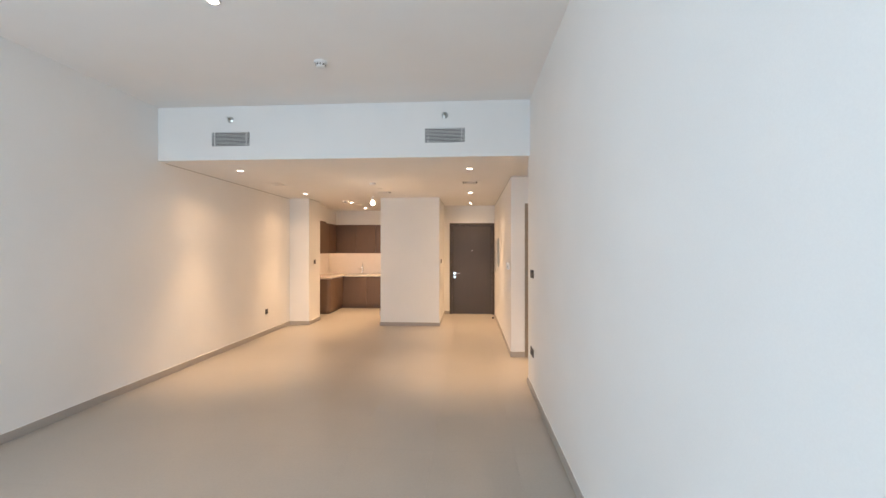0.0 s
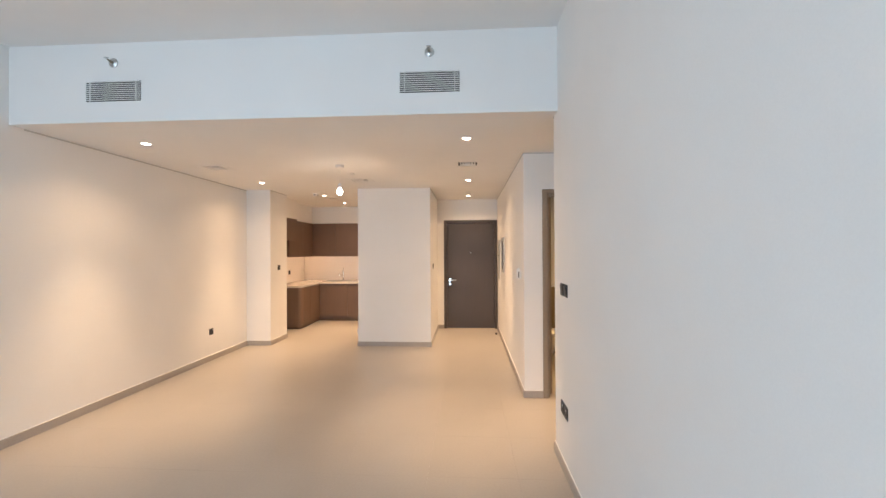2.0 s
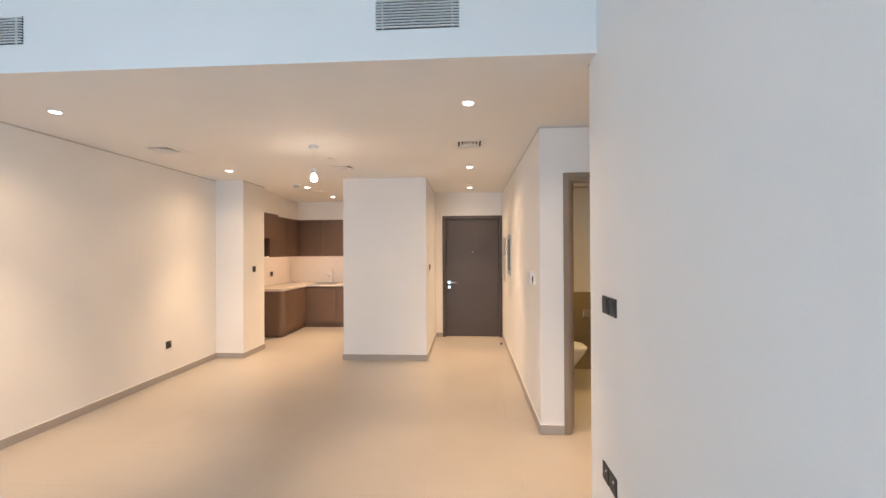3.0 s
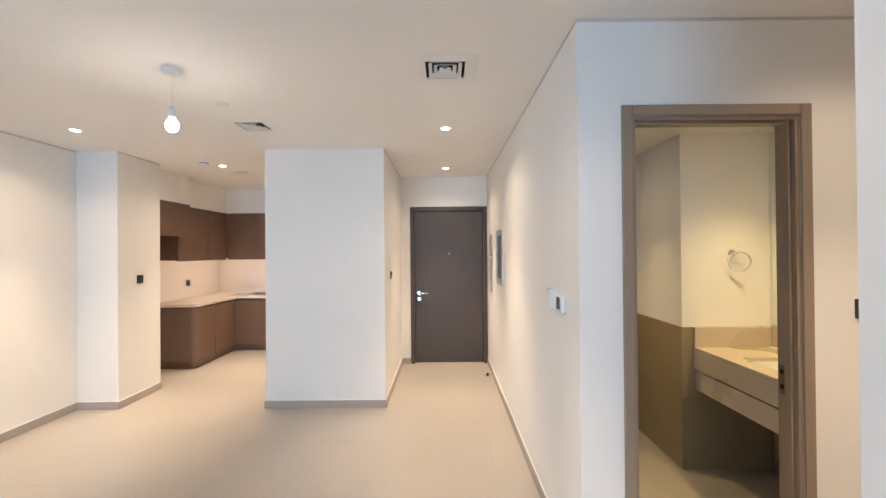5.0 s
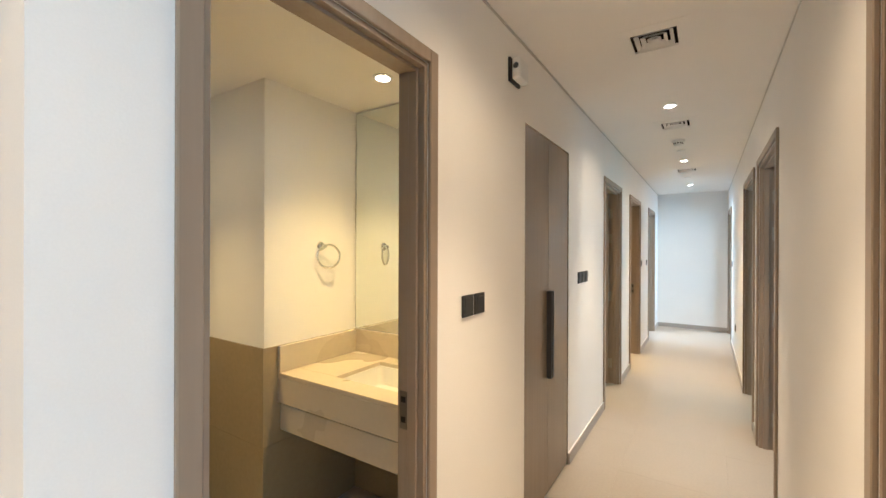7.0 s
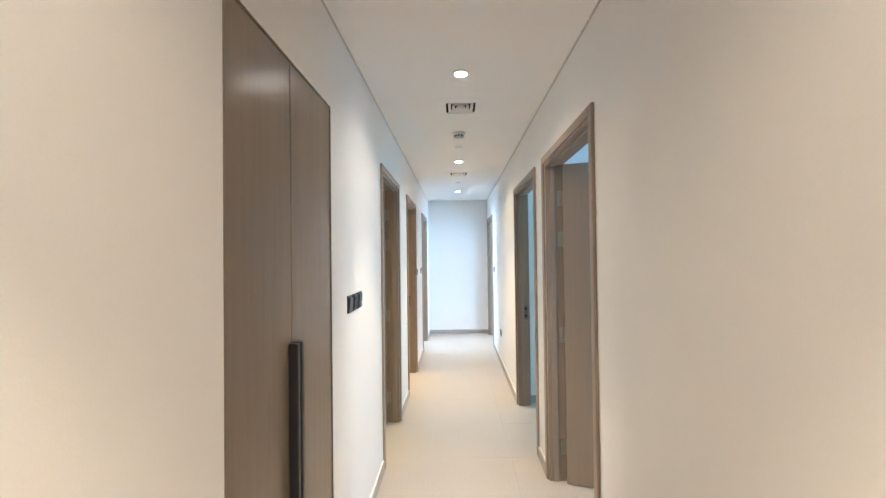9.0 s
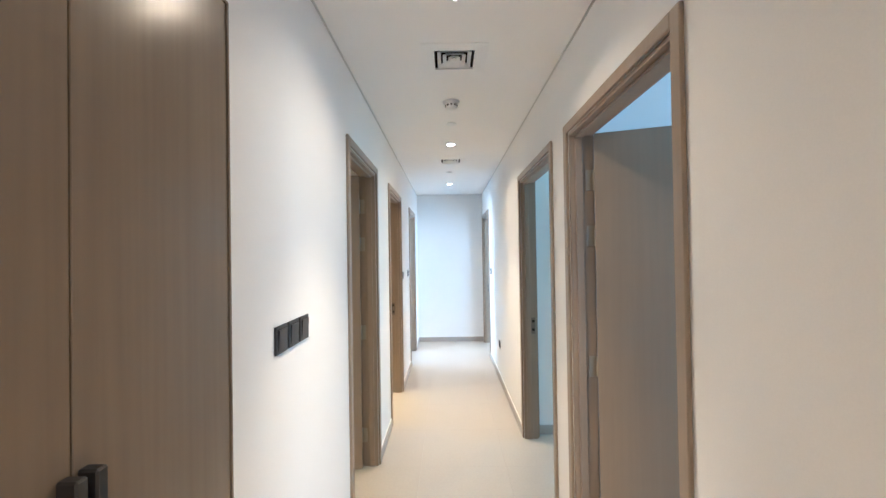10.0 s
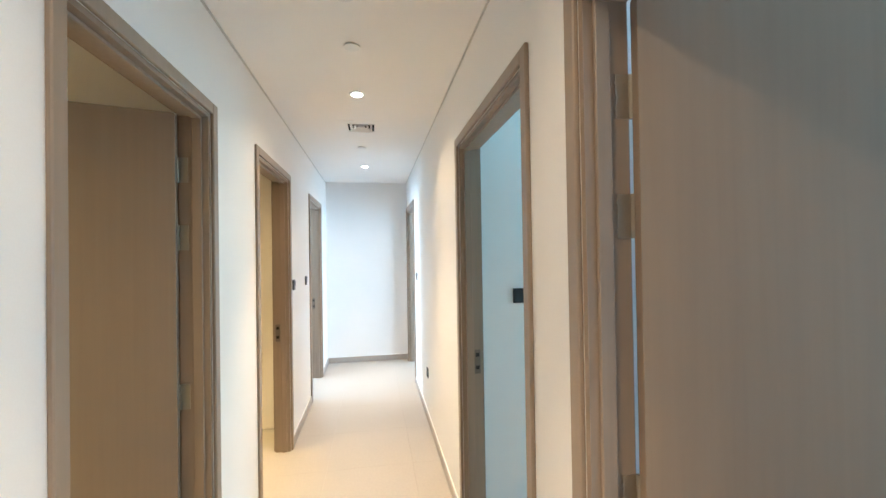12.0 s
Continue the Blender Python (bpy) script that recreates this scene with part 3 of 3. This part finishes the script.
downlight(-1.52, 2.30, ZH, P_SPOT * 0.3)
downlight(2.09, 6.00, ZWC, P_WC, angle=92, tone=AMBER, spill=0.05)
downlight(1.33, 6.75, ZWC, P_WC * 0.75, angle=72, tone=AMBER, spill=0.08)
downlight(4.40, 6.50, ZL, P_BATH * 0.9, tone=AMBER)
downlight(6.50, 6.40, ZL, P_BATH, tone=AMBER)


def diffuser(x, y, z, size=0.35, label="white square four-way ceiling air diffuser"):
    e = thing("ceiling_diffuser", pose(x, y, z), label, "air diffuser", "ceiling diffusers")
    h = size / 2

    def ring(a, b, z0, z1):
        """A square ring with sloping blades between half-widths a and b."""
        bm = bmesh.new()
        t = 0.0025
        vs = []
        for hw, zz in ((a, z0), (b, z1), (b, z1 + t), (a, z0 + t)):
            vs.append([bm.verts.new((sx * hw, sy * hw, zz)) for sx, sy in ((-1, -1), (1, -1), (1, 1), (-1, 1))])
        for i in range(4):
            for j in range(4):
                bm.faces.new((vs[i][j], vs[i][(j + 1) % 4], vs[(i + 1) % 4][(j + 1) % 4], vs[(i + 1) % 4][j]))
        bmesh.ops.recalc_face_normals(bm, faces=bm.faces[:])
        return bm

    core = size * DUCT
    part("flange", ring(h, core * 0.985, -0.002, -0.006), VENT, e)
    # duct lining, coloured near-black to paint in the shade of its depth
    bm = B(-core, core, -core, core, 0.144, 0.148)
    for k in (-1, 1):
        a, b = sorted((k * (core - 0.005), k * (core - 0.001)))
        box(bm, a, b, -core + 0.001, core - 0.001, 0.004, 0.143)
        box(bm, -core + 0.006, core - 0.006, a, b, 0.004, 0.143)
    part("duct_box", bm, VOID_SHADE, e, "dark lined duct behind the blades, its unlit depth painted near-black")
    for k in range(3):
        o = core * (0.84 - k * 0.27)
        part("blade", ring(o, o - core * 0.18, -0.006, 0.010), VENT, e)
    part("centre_plate", B(-core * 0.13, core * 0.13, -core * 0.13, core * 0.13, -0.006, -0.003), VENT, e)
    return e


for x, y, q in DIFFUSERS:
    diffuser(x, y, ZL, q)


def detector(x, y, z):
    e = thing("smoke_detector", pose(x, y, z), "round white smoke detector on the ceiling", "smoke detector", "ceiling detectors")
    part("base", lathe(bmesh.new(), [(0.052, -0.016), (0.055, -0.012), (0.055, 0.0)], 32), WHITE, e, smooth=True)
    part("chamber", lathe(bmesh.new(), [(0.028, -0.050), (0.034, -0.046), (0.038, -0.036), (0.041, -0.0165)], 32), WHITE, e, smooth=True)
    # openings of the chamber are only their shade, painted as dark blocks
    for i in range(10):
        a = 2 * math.pi * i / 10
        s = part("slot_shade", B(0.0375, 0.0410, -0.006, 0.006, -0.036, -0.024), VOID_SHADE, e)
        s.matrix_basis = pose(0, 0, 0, 0, 0, math.degrees(a))


detector(-1.135, 3.20, ZH)
detector(-2.437, 8.085, ZL)
detector(5.09, 4.90, ZL)
for x, y in ((-1.327, 6.413), (0.172, 8.16), (5.541, 4.896), (7.438, 4.902)):
    e = thing("sprinkler_cap", pose(x, y, ZL), "small round white concealed sprinkler cap", "sprinkler", "sprinkler caps")
    part("cap", lathe(bmesh.new(), [(0.038, -0.010), (0.040, -0.008), (0.040, -0.005)], 28), WHITE, e, smooth=True)
    part("collar", lathe(bmesh.new(), [(0.032, -0.005), (0.034, 0.0)], 28), VENT, e)

# bare bulb on a cable
e = thing("pendant_lamp", pose(-1.325, 5.90, ZL), "bare lit bulb hanging on a thin white cable", "pendant lamp")
part("ceiling_rose", lathe(bmesh.new(), [(0.012, -0.032), (0.045, -0.026), (0.048, -0.020), (0.048, 0.0)], 28), WHITE, e, smooth=True)
bm = bmesh.new()
rod(bm, (0, 0, -0.03), (0, 0, -0.215), 0.0013, 8)
part("cable", bm, WHITE, e)
part("socket", lathe(bmesh.new(), [(0.018, -0.265), (0.019, -0.225), (0.012, -0.212), (0.006, -0.208)], 20), WHITE, e, smooth=True)
part("bulb", lathe(bmesh.new(), [(0.006, -0.3435), (0.018, -0.339), (0.028, -0.329), (0.0325, -0.313), (0.0315, -0.297), (0.025, -0.282), (0.016, -0.272), (0.014, -0.2655)], 24), BULB, e, "glowing bulb", True)
bulb_lamp(-1.325, 5.90, ZL - 0.385, P_BULB, 0.03)


def grille(x):
    e = thing("wall_grille", pose(x, YB, 2.748), "white linear bar air grille on the bulkhead", "air grille", "bulkhead grilles")
    hw, hh = 0.220, 0.077
    # the bulkhead is solid here; a dark sheet paints the duct's shade
    part("shade_backing", B(-hw, hw, -0.003, 0, -hh, hh), VOID_SHADE, e, "near-black sheet painted for the shade of a duct opening")
    for k in range(10):
        z = -hh + 0.008 + k * (2 * hh - 0.016) / 9
        part("slat", B(-hw, hw, -0.014, -0.003, z - 0.0024, z + 0.0024), VENT, e)
    for a in (-hw + 0.035, hw - 0.035):
        part("mullion", B(a - 0.003, a + 0.003, -0.011, -0.003, -hh, hh), VENT, e)


def sidewall_sprinkler(x):
    e = thing("wall_sprinkler", pose(x, YB, 2.966), "chrome sidewall sprinkler head on the bulkhead", "sprinkler", "bulkhead sprinklers")
    turn = pose(0, 0, 0, 90, 0, 0)
    part("escutcheon", lathe(bmesh.new(), [(0.036, 0.0), (0.035, 0.006), (0.022, 0.014), (0.014, 0.016)], 28, turn=turn), STEEL, e, smooth=True)
    bm = bmesh.new()
    rod(bm, (0, -0.014, 0), (0, -0.032, 0), 0.011, 16)
    for s in (-1, 1):
        rod(bm, (s * 0.010, -0.03, 0), (s * 0.003, -0.058, 0.004), 0.0025, 8)
    rod(bm, (0, -0.030, 0), (0, -0.056, 0), 0.003, 8)
    part("head", bm, HINGE, e)
    part("deflector", B(-0.016, 0.016, -0.075, -0.056, 0.010, 0.0125), STEEL, e)


for x in (-2.556, -0.113):
    grille(x)
    sidewall_sprinkler(x)

# ---- kitchen ----
CX, CY0, CYN, CZ = -3.06, 8.97, 9.96, 0.85
HY = 8.24


def rounded_end(x0, x1, y0, y1, r, n=8):
    """Plan outline with the south-east corner rounded."""
    pts = [(x0, y1), (x0, y0)]
    pts += [(x1 - r + r * math.sin(a), y0 + r - r * math.cos(a)) for a in (math.pi / 2 * i / n for i in range(n + 1))]
    return pts + [(x1, y1)]


def unit(name, label, cat="cabinet"):
    return thing(name, pose(0, 0, 0), label, cat)


e = unit("base_cabinet", "brown laminate base cabinet with a rounded end panel")
part("end_panel", outline(bmesh.new(), rounded_end(KW + 0.002, CX, CY0, CY0 + 0.16, 0.09), 0.10, CZ - 0.045), CABINET, e, "curved brown end panel", True)
part("body", B(KW + 0.002, CX - 0.022, CY0 + 0.161, 9.40, 0.10, CZ - 0.045), CABINET, e)
part("plinth", outline(bmesh.new(), rounded_end(KW + 0.002, CX - 0.05, CY0 + 0.05, 9.40, 0.07), 0.0, 0.099), CABINET, e)
part("door", B(CX - 0.021, CX - 0.001, CY0 + 0.163, 9.398, 0.103, CZ - 0.070, 0.0015), CABINET, e)
e = unit("base_cabinet", "brown laminate corner base cabinet with a plain door")
part("body", B(KW + 0.002, CX - 0.022, 9.402, KN - 0.002, 0.10, CZ - 0.045), CABINET, e)
part("plinth", B(KW + 0.002, CX - 0.05, 9.402, KN - 0.002, 0.0, 0.099), CABINET, e)
part("door", B(CX - 0.021, CX - 0.001, 9.404, CYN - 0.002, 0.103, CZ - 0.070, 0.0015), CABINET, e)
for a, b in ((CX - 0.02, -2.46), (-2.458, XB0 - 0.02)):
    e = unit("base_cabinet", "brown laminate base cabinet under the kitchen sink" if a < -3 else "brown laminate base cabinet beside the sink")
    part("body", B(a, b, CYN + 0.022, KN - 0.002, 0.10, CZ - 0.045), CABINET, e)
    part("plinth", B(a - 0.03, b, CYN + 0.05, KN - 0.002, 0.0, 0.099), CABINET, e)
    part("door", B(a + 0.002, b - 0.002, CYN + 0.001, CYN + 0.021, 0.103, CZ - 0.070, 0.0015), CABINET, e)
# worktop with a cut-out for the sink
SX0, SX1, SY0, SY1 = -2.98, -2.50, 10.06, 10.42
bm = outline(bmesh.new(), rounded_end(KW + 0.002, CX + 0.012, CY0 - 0.012, CYN - 0.012, 0.10), CZ - 0.04, CZ)
box(bm, KW + 0.002, SX0, CYN - 0.012, KN - 0.002, CZ - 0.04, CZ)
box(bm, SX1, XB0 - 0.014, CYN - 0.012, KN - 0.002, CZ - 0.04, CZ)
box(bm, SX0, SX1, CYN - 0.012, SY0, CZ - 0.04, CZ)
box(bm, SX0, SX1, SY1, KN - 0.002, CZ - 0.04, CZ)
tagged(part("worktop", bm, WORKTOP), "pale quartz kitchen worktop with a rounded end", "worktop")
e = thing("kitchen_sink", pose(0, 0, CZ), "stainless steel inset sink in the worktop", "sink")
bm = B(SX0 - 0.012, SX1 + 0.012, SY0 - 0.012, SY0 + 0.008, 0.001, 0.005)
box(bm, SX0 - 0.012, SX1 + 0.012, SY1 - 0.008, SY1 + 0.012, 0.001, 0.005)
box(bm, SX0 - 0.012, SX0 + 0.008, SY0 + 0.008, SY1 - 0.008, 0.001, 0.005)
box(bm, SX1 - 0.008, SX1 + 0.012, SY0 + 0.008, SY1 - 0.008, 0.001, 0.005)
part("rim", bm, STEEL, e)
bm = B(SX0 + 0.004, SX1 - 0.004, SY0 + 0.004, SY1 - 0.004, -0.16, -0.157)
for a, b, c, dd in ((SX0 + 0.002, SX0 + 0.005, SY0, SY1), (SX1 - 0.005, SX1 - 0.002, SY0, SY1), (SX0, SX1, SY0 + 0.002, SY0 + 0.005), (SX0, SX1, SY1 - 0.005, SY1 - 0.002)):
    box(bm, a, b, c, dd, -0.16, 0.001)
part("bowl", bm, STEEL, e)
e = thing("kitchen_tap", pose(-2.70, 10.47, CZ), "chrome single-lever kitchen mixer tap", "tap")
bm = bmesh.new()
rod(bm, (0, 0, 0), (0, 0, 0.012), 0.026, 20)
rod(bm, (0, 0, 0.012), (0, 0, 0.20), 0.019, 20)
part("body", bm, CHROME, e, smooth=True)
bm = bmesh.new()
rod(bm, (0, 0, 0.10), (-0.05, -0.16, 0.15), 0.013, 16)
rod(bm, (-0.05, -0.16, 0.155), (-0.05, -0.16, 0.125), 0.014, 16)
part("spout", bm, CHROME, e, smooth=True)
bm = bmesh.new()
rod(bm, (0, 0, 0.20), (0, 0, 0.235), 0.021, 20, 0.017)
rod(bm, (0, 0, 0.23), (0.02, -0.05, 0.29), 0.006, 10)
part("lever", bm, CHROME, e, smooth=True)

UZ0, UZ1, UX, UY = 1.415, 2.14, -3.32, 10.20
for a, b in ((9.002, 9.68), (9.682, KN - 0.002)):
    e = unit("wall_cabinet", "brown laminate handleless wall cabinet in the kitchen")
    part("body", B(KW + 0.002, UX - 0.021, a, b, UZ0, UZ1), CABINET, e)
    part("door", B(UX - 0.020, UX, a + 0.0015, min(b, UY - 0.002) - 0.0015, UZ0 - 0.012, UZ1, 0.0012), CABINET, e)
for a, b in ((UX + 0.001, -2.80), (-2.798, -2.28), (-2.278, XB0 - 0.001)):
    e = unit("wall_cabinet", "brown laminate handleless wall cabinet over the sink")
    part("body", B(a, b, UY + 0.021, KN - 0.002, UZ0, UZ1), CABINET, e)
    part("door", B(a + 0.0015, b - 0.0015, UY, UY + 0.020, UZ0 - 0.012, UZ1, 0.0012), CABINET, e)
e = unit("hood_cabinet", "brown laminate cabinet over the cooker space, deeper and shorter")
part("body", B(KW + 0.002, -3.182, HY, 9.00, 1.735, UZ1, 0.001), CABINET, e)
part("door", B(-3.181, -3.161, HY, 9.00, 1.722, UZ1, 0.0012), CABINET, e)
part("back_panel", B(KW + 0.002, KW + 0.02, HY, 9.00, UZ0, 1.733), CABINET, e, "dark brown back panel")
bm = B(KW, -3.165, 8.236, 9.00, UZ1 + 0.002, ZL)
box(bm, KW, UX - 0.004, 9.00, KN, UZ1 + 0.002, ZL)
box(bm, UX - 0.004, XB0, UY + 0.004, KN, UZ1 + 0.002, ZL)
structure("wall_kitchen_boxing", bm, PAINT, "white painted boxing above the wall cabinets")
bm = B(KW + 0.001, KW + 0.011, CY0, KN - 0.012, CZ + 0.001, UZ0 - 0.001)
box(bm, KW + 0.001, XB0 - 0.001, KN - 0.011, KN - 0.001, CZ + 0.001, UZ0 - 0.001)
tagged(part("backsplash", bm, SPLASH), "plain white kitchen backsplash panel", "backsplash", kind="structure")
e = thing("led_strip", pose(0, 0, UZ0), "lit strip light under the wall cabinets", "strip light", "under-cabinet lights")
part("diffuser", B(UX - 0.08, UX - 0.06, 9.1, KN - 0.1, -0.006, -0.0005), STRIP, e)
e = thing("led_strip", pose(0, 0, UZ0), "lit strip light under the wall cabinets", "strip light", "under-cabinet lights")
part("diffuser", B(UX, XB0 - 0.05, UY + 0.06, UY + 0.08, -0.006, -0.0005), STRIP, e)

# ---- washroom ----
DZ = 0.97
WX0, WX1, WY0, WY1 = XH + T, 2.40, YN + T, 7.33
# dado of large wall tiles, each a piece of its own
dado = structure("washroom_dado", B(1.7765, 1.7785, 6.4865, 6.488, 0, DZ), DADO, "glossy taupe wall tiles to chest height", "wall tiles")
for x0, x1, y0, y1, ax in ((1.770, 1.779, 6.481, WY1 - 0.01, "y"), (1.770, WX1, 6.481, 6.489, "x"), (WX0, 1.770, WY1 - 0.010, WY1 - 0.001, "x"), (WX0 + 0.001, WX0 + 0.010, WY0, WY1 - 0.01, "y")):
    a, b = (x0, x1) if ax == "x" else (y0, y1)
    n = max(1, round((b - a) / 0.6))
    for i in range(n):
        p0, p1 = a + (b - a) * i / n + 0.0006, a + (b - a) * (i + 1) / n - 0.0006
        for z0, z1 in ((0.0, 0.484), (0.4855, DZ)):
            t_ = B(p0, p1, y0, y1, z0, z1) if ax == "x" else B(x0, x1, p0, p1, z0, z1)
            part("tile", t_, DADO, dado)

part("tile", B(WX1 - 0.010, WX1 - 0.001, WY0, 6.478, 0, 0.543), DADO, dado)

e = thing("vanity", pose(0, 0, 0), "beige stone vanity counter with a basin, hung between walls", "vanity")
VX, VZ = 1.850, 0.837
BX0, BX1, BY0, BY1 = 1.965, 2.285, 5.72, 6.185
bm = B(VX, BX0, WY0, 6.480, VZ - 0.02, VZ, 0.0015)
box(bm, BX1, WX1, WY0, 6.480, VZ - 0.02, VZ)
box(bm, BX0, BX1, WY0, BY0, VZ - 0.02, VZ)
box(bm, BX0, BX1, BY1, 6.480, VZ - 0.02, VZ)
part("countertop", bm, STONE, e)
part("apron", B(VX, VX + 0.022, WY0, 6.480, 0.688, VZ - 0.0205, 0.001), STONE, e)
part("lower_apron", B(VX + 0.016, VX + 0.034, WY0, 6.480, 0.545, 0.674, 0.001), STONE, e)
part("underside", B(VX + 0.034, WX1, WY0, 6.480, 0.545, 0.565), DADO, e)
part("upstand", B(VX, WX1 - 0.022, 6.460, 6.4805, VZ + 0.0005, DZ, 0.0015), STONE, e)
part("upstand", B(WX1 - 0.021, WX1 - 0.001, WY0, 6.480, VZ + 0.0005, DZ, 0.0015), STONE, e)
e = thing("basin", pose(0, 0, VZ), "white ceramic undermount basin in the stone counter", "basin")
bm = bmesh.new()
top = [(BX0, BY0), (BX1, BY0), (BX1, BY1), (BX0, BY1)]


def loop(k, z):
    mx, my = (BX0 + BX1) / 2, (BY0 + BY1) / 2
    r = 0.035
    out = []
    hx, hy = (BX1 - BX0) / 2 - k, (BY1 - BY0) / 2 - k
    for cx_, cy_, a0 in ((1, 1, 0), (-1, 1, 90), (-1, -1, 180), (1, -1, 270)):
        for i in range(6):
            a = radians(a0 + 18 * i)
            out.append(bm.verts.new((mx + cx_ * (hx - r) + r * math.cos(a), my + cy_ * (hy - r) + r * math.sin(a), z)))
    return out


rings = [loop(-0.012, -0.021), loop(0.004, -0.021), loop(0.008, -0.06), loop(0.02, -0.115), loop(0.05, -0.13)]
for r1, r2 in zip(rings, rings[1:]):
    for i in range(24):
        bm.faces.new((r1[i], r1[(i + 1) % 24], r2[(i + 1) % 24], r2[i]))
bm.faces.new(rings[-1])
bmesh.ops.recalc_face_normals(bm, faces=bm.faces[:])
part("bowl", bm, CERAMIC, e, smooth=True)
bm = bmesh.new()
rod(bm, (2.125, 5.95, -0.1295), (2.125, 5.95, -0.125), 0.022, 20)
part("drain", bm, CHROME, e, "chrome drain")
e = thing("basin_tap", pose(2.33, 5.95, VZ), "chrome single-lever basin mixer", "tap")
bm = bmesh.new()
rod(bm, (0, 0, 0), (0, 0, 0.11), 0.021, 20, 0.019)
part("body", bm, CHROME, e, smooth=True)
bm = bmesh.new()
rod(bm, (0, 0, 0.075), (-0.12, 0, 0.085), 0.012, 14)
part("spout", bm, CHROME, e, smooth=True)
part("lever", B(-0.055, 0.015, -0.010, 0.010, 0.112, 0.122, 0.003), CHROME, e)
e = thing("mirror", pose(WX1, 0, 0), "large frameless wall mirror above the vanity", "mirror")
part("glass", B(-0.010, -0.006, WY0 + 0.004, 6.478, DZ + 0.008, ZWC - 0.012), MIRROR, e, "silvered mirror glass")
part("edge", B(-0.0058, -0.001, WY0 + 0.002, 6.484, DZ + 0.004, ZWC - 0.008), ALU, e)
e = thing("towel_ring", pose(2.125, 6.49, 1.475), "round chrome towel ring on the washroom wall", "towel ring")
part("rosette", lathe(bmesh.new(), [(0.026, 0.0), (0.026, 0.008), (0.022, 0.012)], 24, turn=pose(0, 0, 0, 90)), CHROME, e, smooth=True)
bm = bmesh.new()
rod(bm, (0, -0.010, 0), (0, -0.042, 0), 0.010, 16)
part("arm", bm, CHROME, e, smooth=True)
part("ring", torus(bmesh.new(), 0.064, 0.0062, pose(0.024, -0.040, -0.056, 90, 0, -22)), CHROME, e, smooth=True)

e = thing("toilet", pose(0.90, 6.76, 0), "white ceramic toilet with closed lid on the tiled floor", "toilet")


def oval(x0, hx0, y, z, n=32, k=0.62):
    """A rounded D in plan: from the wall at x 0 to x0, half-width y."""
    return [(x0 * (0.5 + 0.5 * math.copysign(abs(math.cos(a)) ** k, math.cos(a))) + hx0, y * math.copysign(abs(math.sin(a)) ** k, math.sin(a)), z) for a in (2 * math.pi * i / n for i in range(n))]


def loft(sections):
    bm = bmesh.new()
    rs = [[bm.verts.new(p) for p in s] for s in sections]
    n = len(rs[0])
    for a, b in zip(rs, rs[1:]):
        for i in range(n):
            bm.faces.new((a[i], a[(i + 1) % n], b[(i + 1) % n], b[i]))
    bm.faces.new(rs[0])
    bm.faces.new(rs[-1])
    bmesh.ops.recalc_face_normals(bm, faces=bm.faces[:])
    return bm


part("pan", loft([oval(0.36, 0, 0.11, 0.0), oval(0.37, 0, 0.12, 0.12), oval(0.46, 0, 0.15, 0.25), oval(0.54, 0, 0.18, 0.36), oval(0.55, 0, 0.185, 0.395)]), CERAMIC, e, smooth=True)
part("seat", loft([oval(0.44, 0.11, 0.180, 0.397), oval(0.45, 0.11, 0.187, 0.403), oval(0.45, 0.11, 0.187, 0.415)]), WHITE, e, smooth=True)
part("lid", loft([oval(0.45, 0.11, 0.186, 0.417), oval(0.45, 0.11, 0.188, 0.426), oval(0.43, 0.115, 0.175, 0.436)]), WHITE, e, smooth=True)
part("cistern", B(0.0, 0.15, -0.18, 0.18, 0.397, 0.76, 0.02, 3), CERAMIC, e, smooth=True)
e = thing("paper_holder", pose(1.62, 7.32, 0.70), "chrome toilet paper holder on the wall tiles", "paper holder")
part("cover", B(-0.065, 0.065, -0.10, -0.094, -0.03, 0.06, 0.002), CHROME, e)
bm = bmesh.new()
rod(bm, (-0.06, -0.06, 0), (0.06, -0.06, 0), 0.008)
rod(bm, (-0.06, -0.06, 0), (-0.06, 0.0, 0.03), 0.007)
part("bar", bm, CHROME, e)

# ---- floor tiles, 600 mm square, nearest part of the plan as pieces ----
S, J = 0.6, 0.0006
OX, OY = -0.115, 0.35
rest = bmesh.new()
shared = None
i0, i1 = math.floor((KW - 0.1 - OX) / S), math.ceil((XEND + 0.15 - OX) / S)
j0, j1 = math.floor((YS - 0.1 - OY) / S), math.ceil((KN + 0.15 - OY) / S)
for i in range(i0, i1):
    for j in range(j0, j1):
        x, y = OX + i * S, OY + j * S
        near = (XW - S < x < XE and y < 9.9) or (XE - S < x < XEND and YC - S < y < YN)
        x0, x1, y0, y1 = max(x + J / 2, KW - T), min(x + S - J / 2, XEND + T), max(y + J / 2, YS - T), min(y + S - J / 2, KN + T)
        if x1 - x0 < 0.02 or y1 - y0 < 0.02:
            continue
        whole = x1 - x0 > S - 0.01 and y1 - y0 > S - 0.01
        if near and whole:
            if shared is None:
                shared = part("tile", B(-S / 2 + J / 2, S / 2 - J / 2, -S / 2 + J / 2, S / 2 - J / 2, -0.0055, 0.0), TILE, floor)
                ob = shared
            else:
                ob = shared.copy()
                scene.collection.objects.link(ob)
            ob.matrix_basis = pose(x + S / 2, y + S / 2, 0)
        else:
            box(rest, x0, x1, y0, y1, -0.0055, 0.0)
tagged(part("tiles", rest, TILE, floor), kind="stuff")
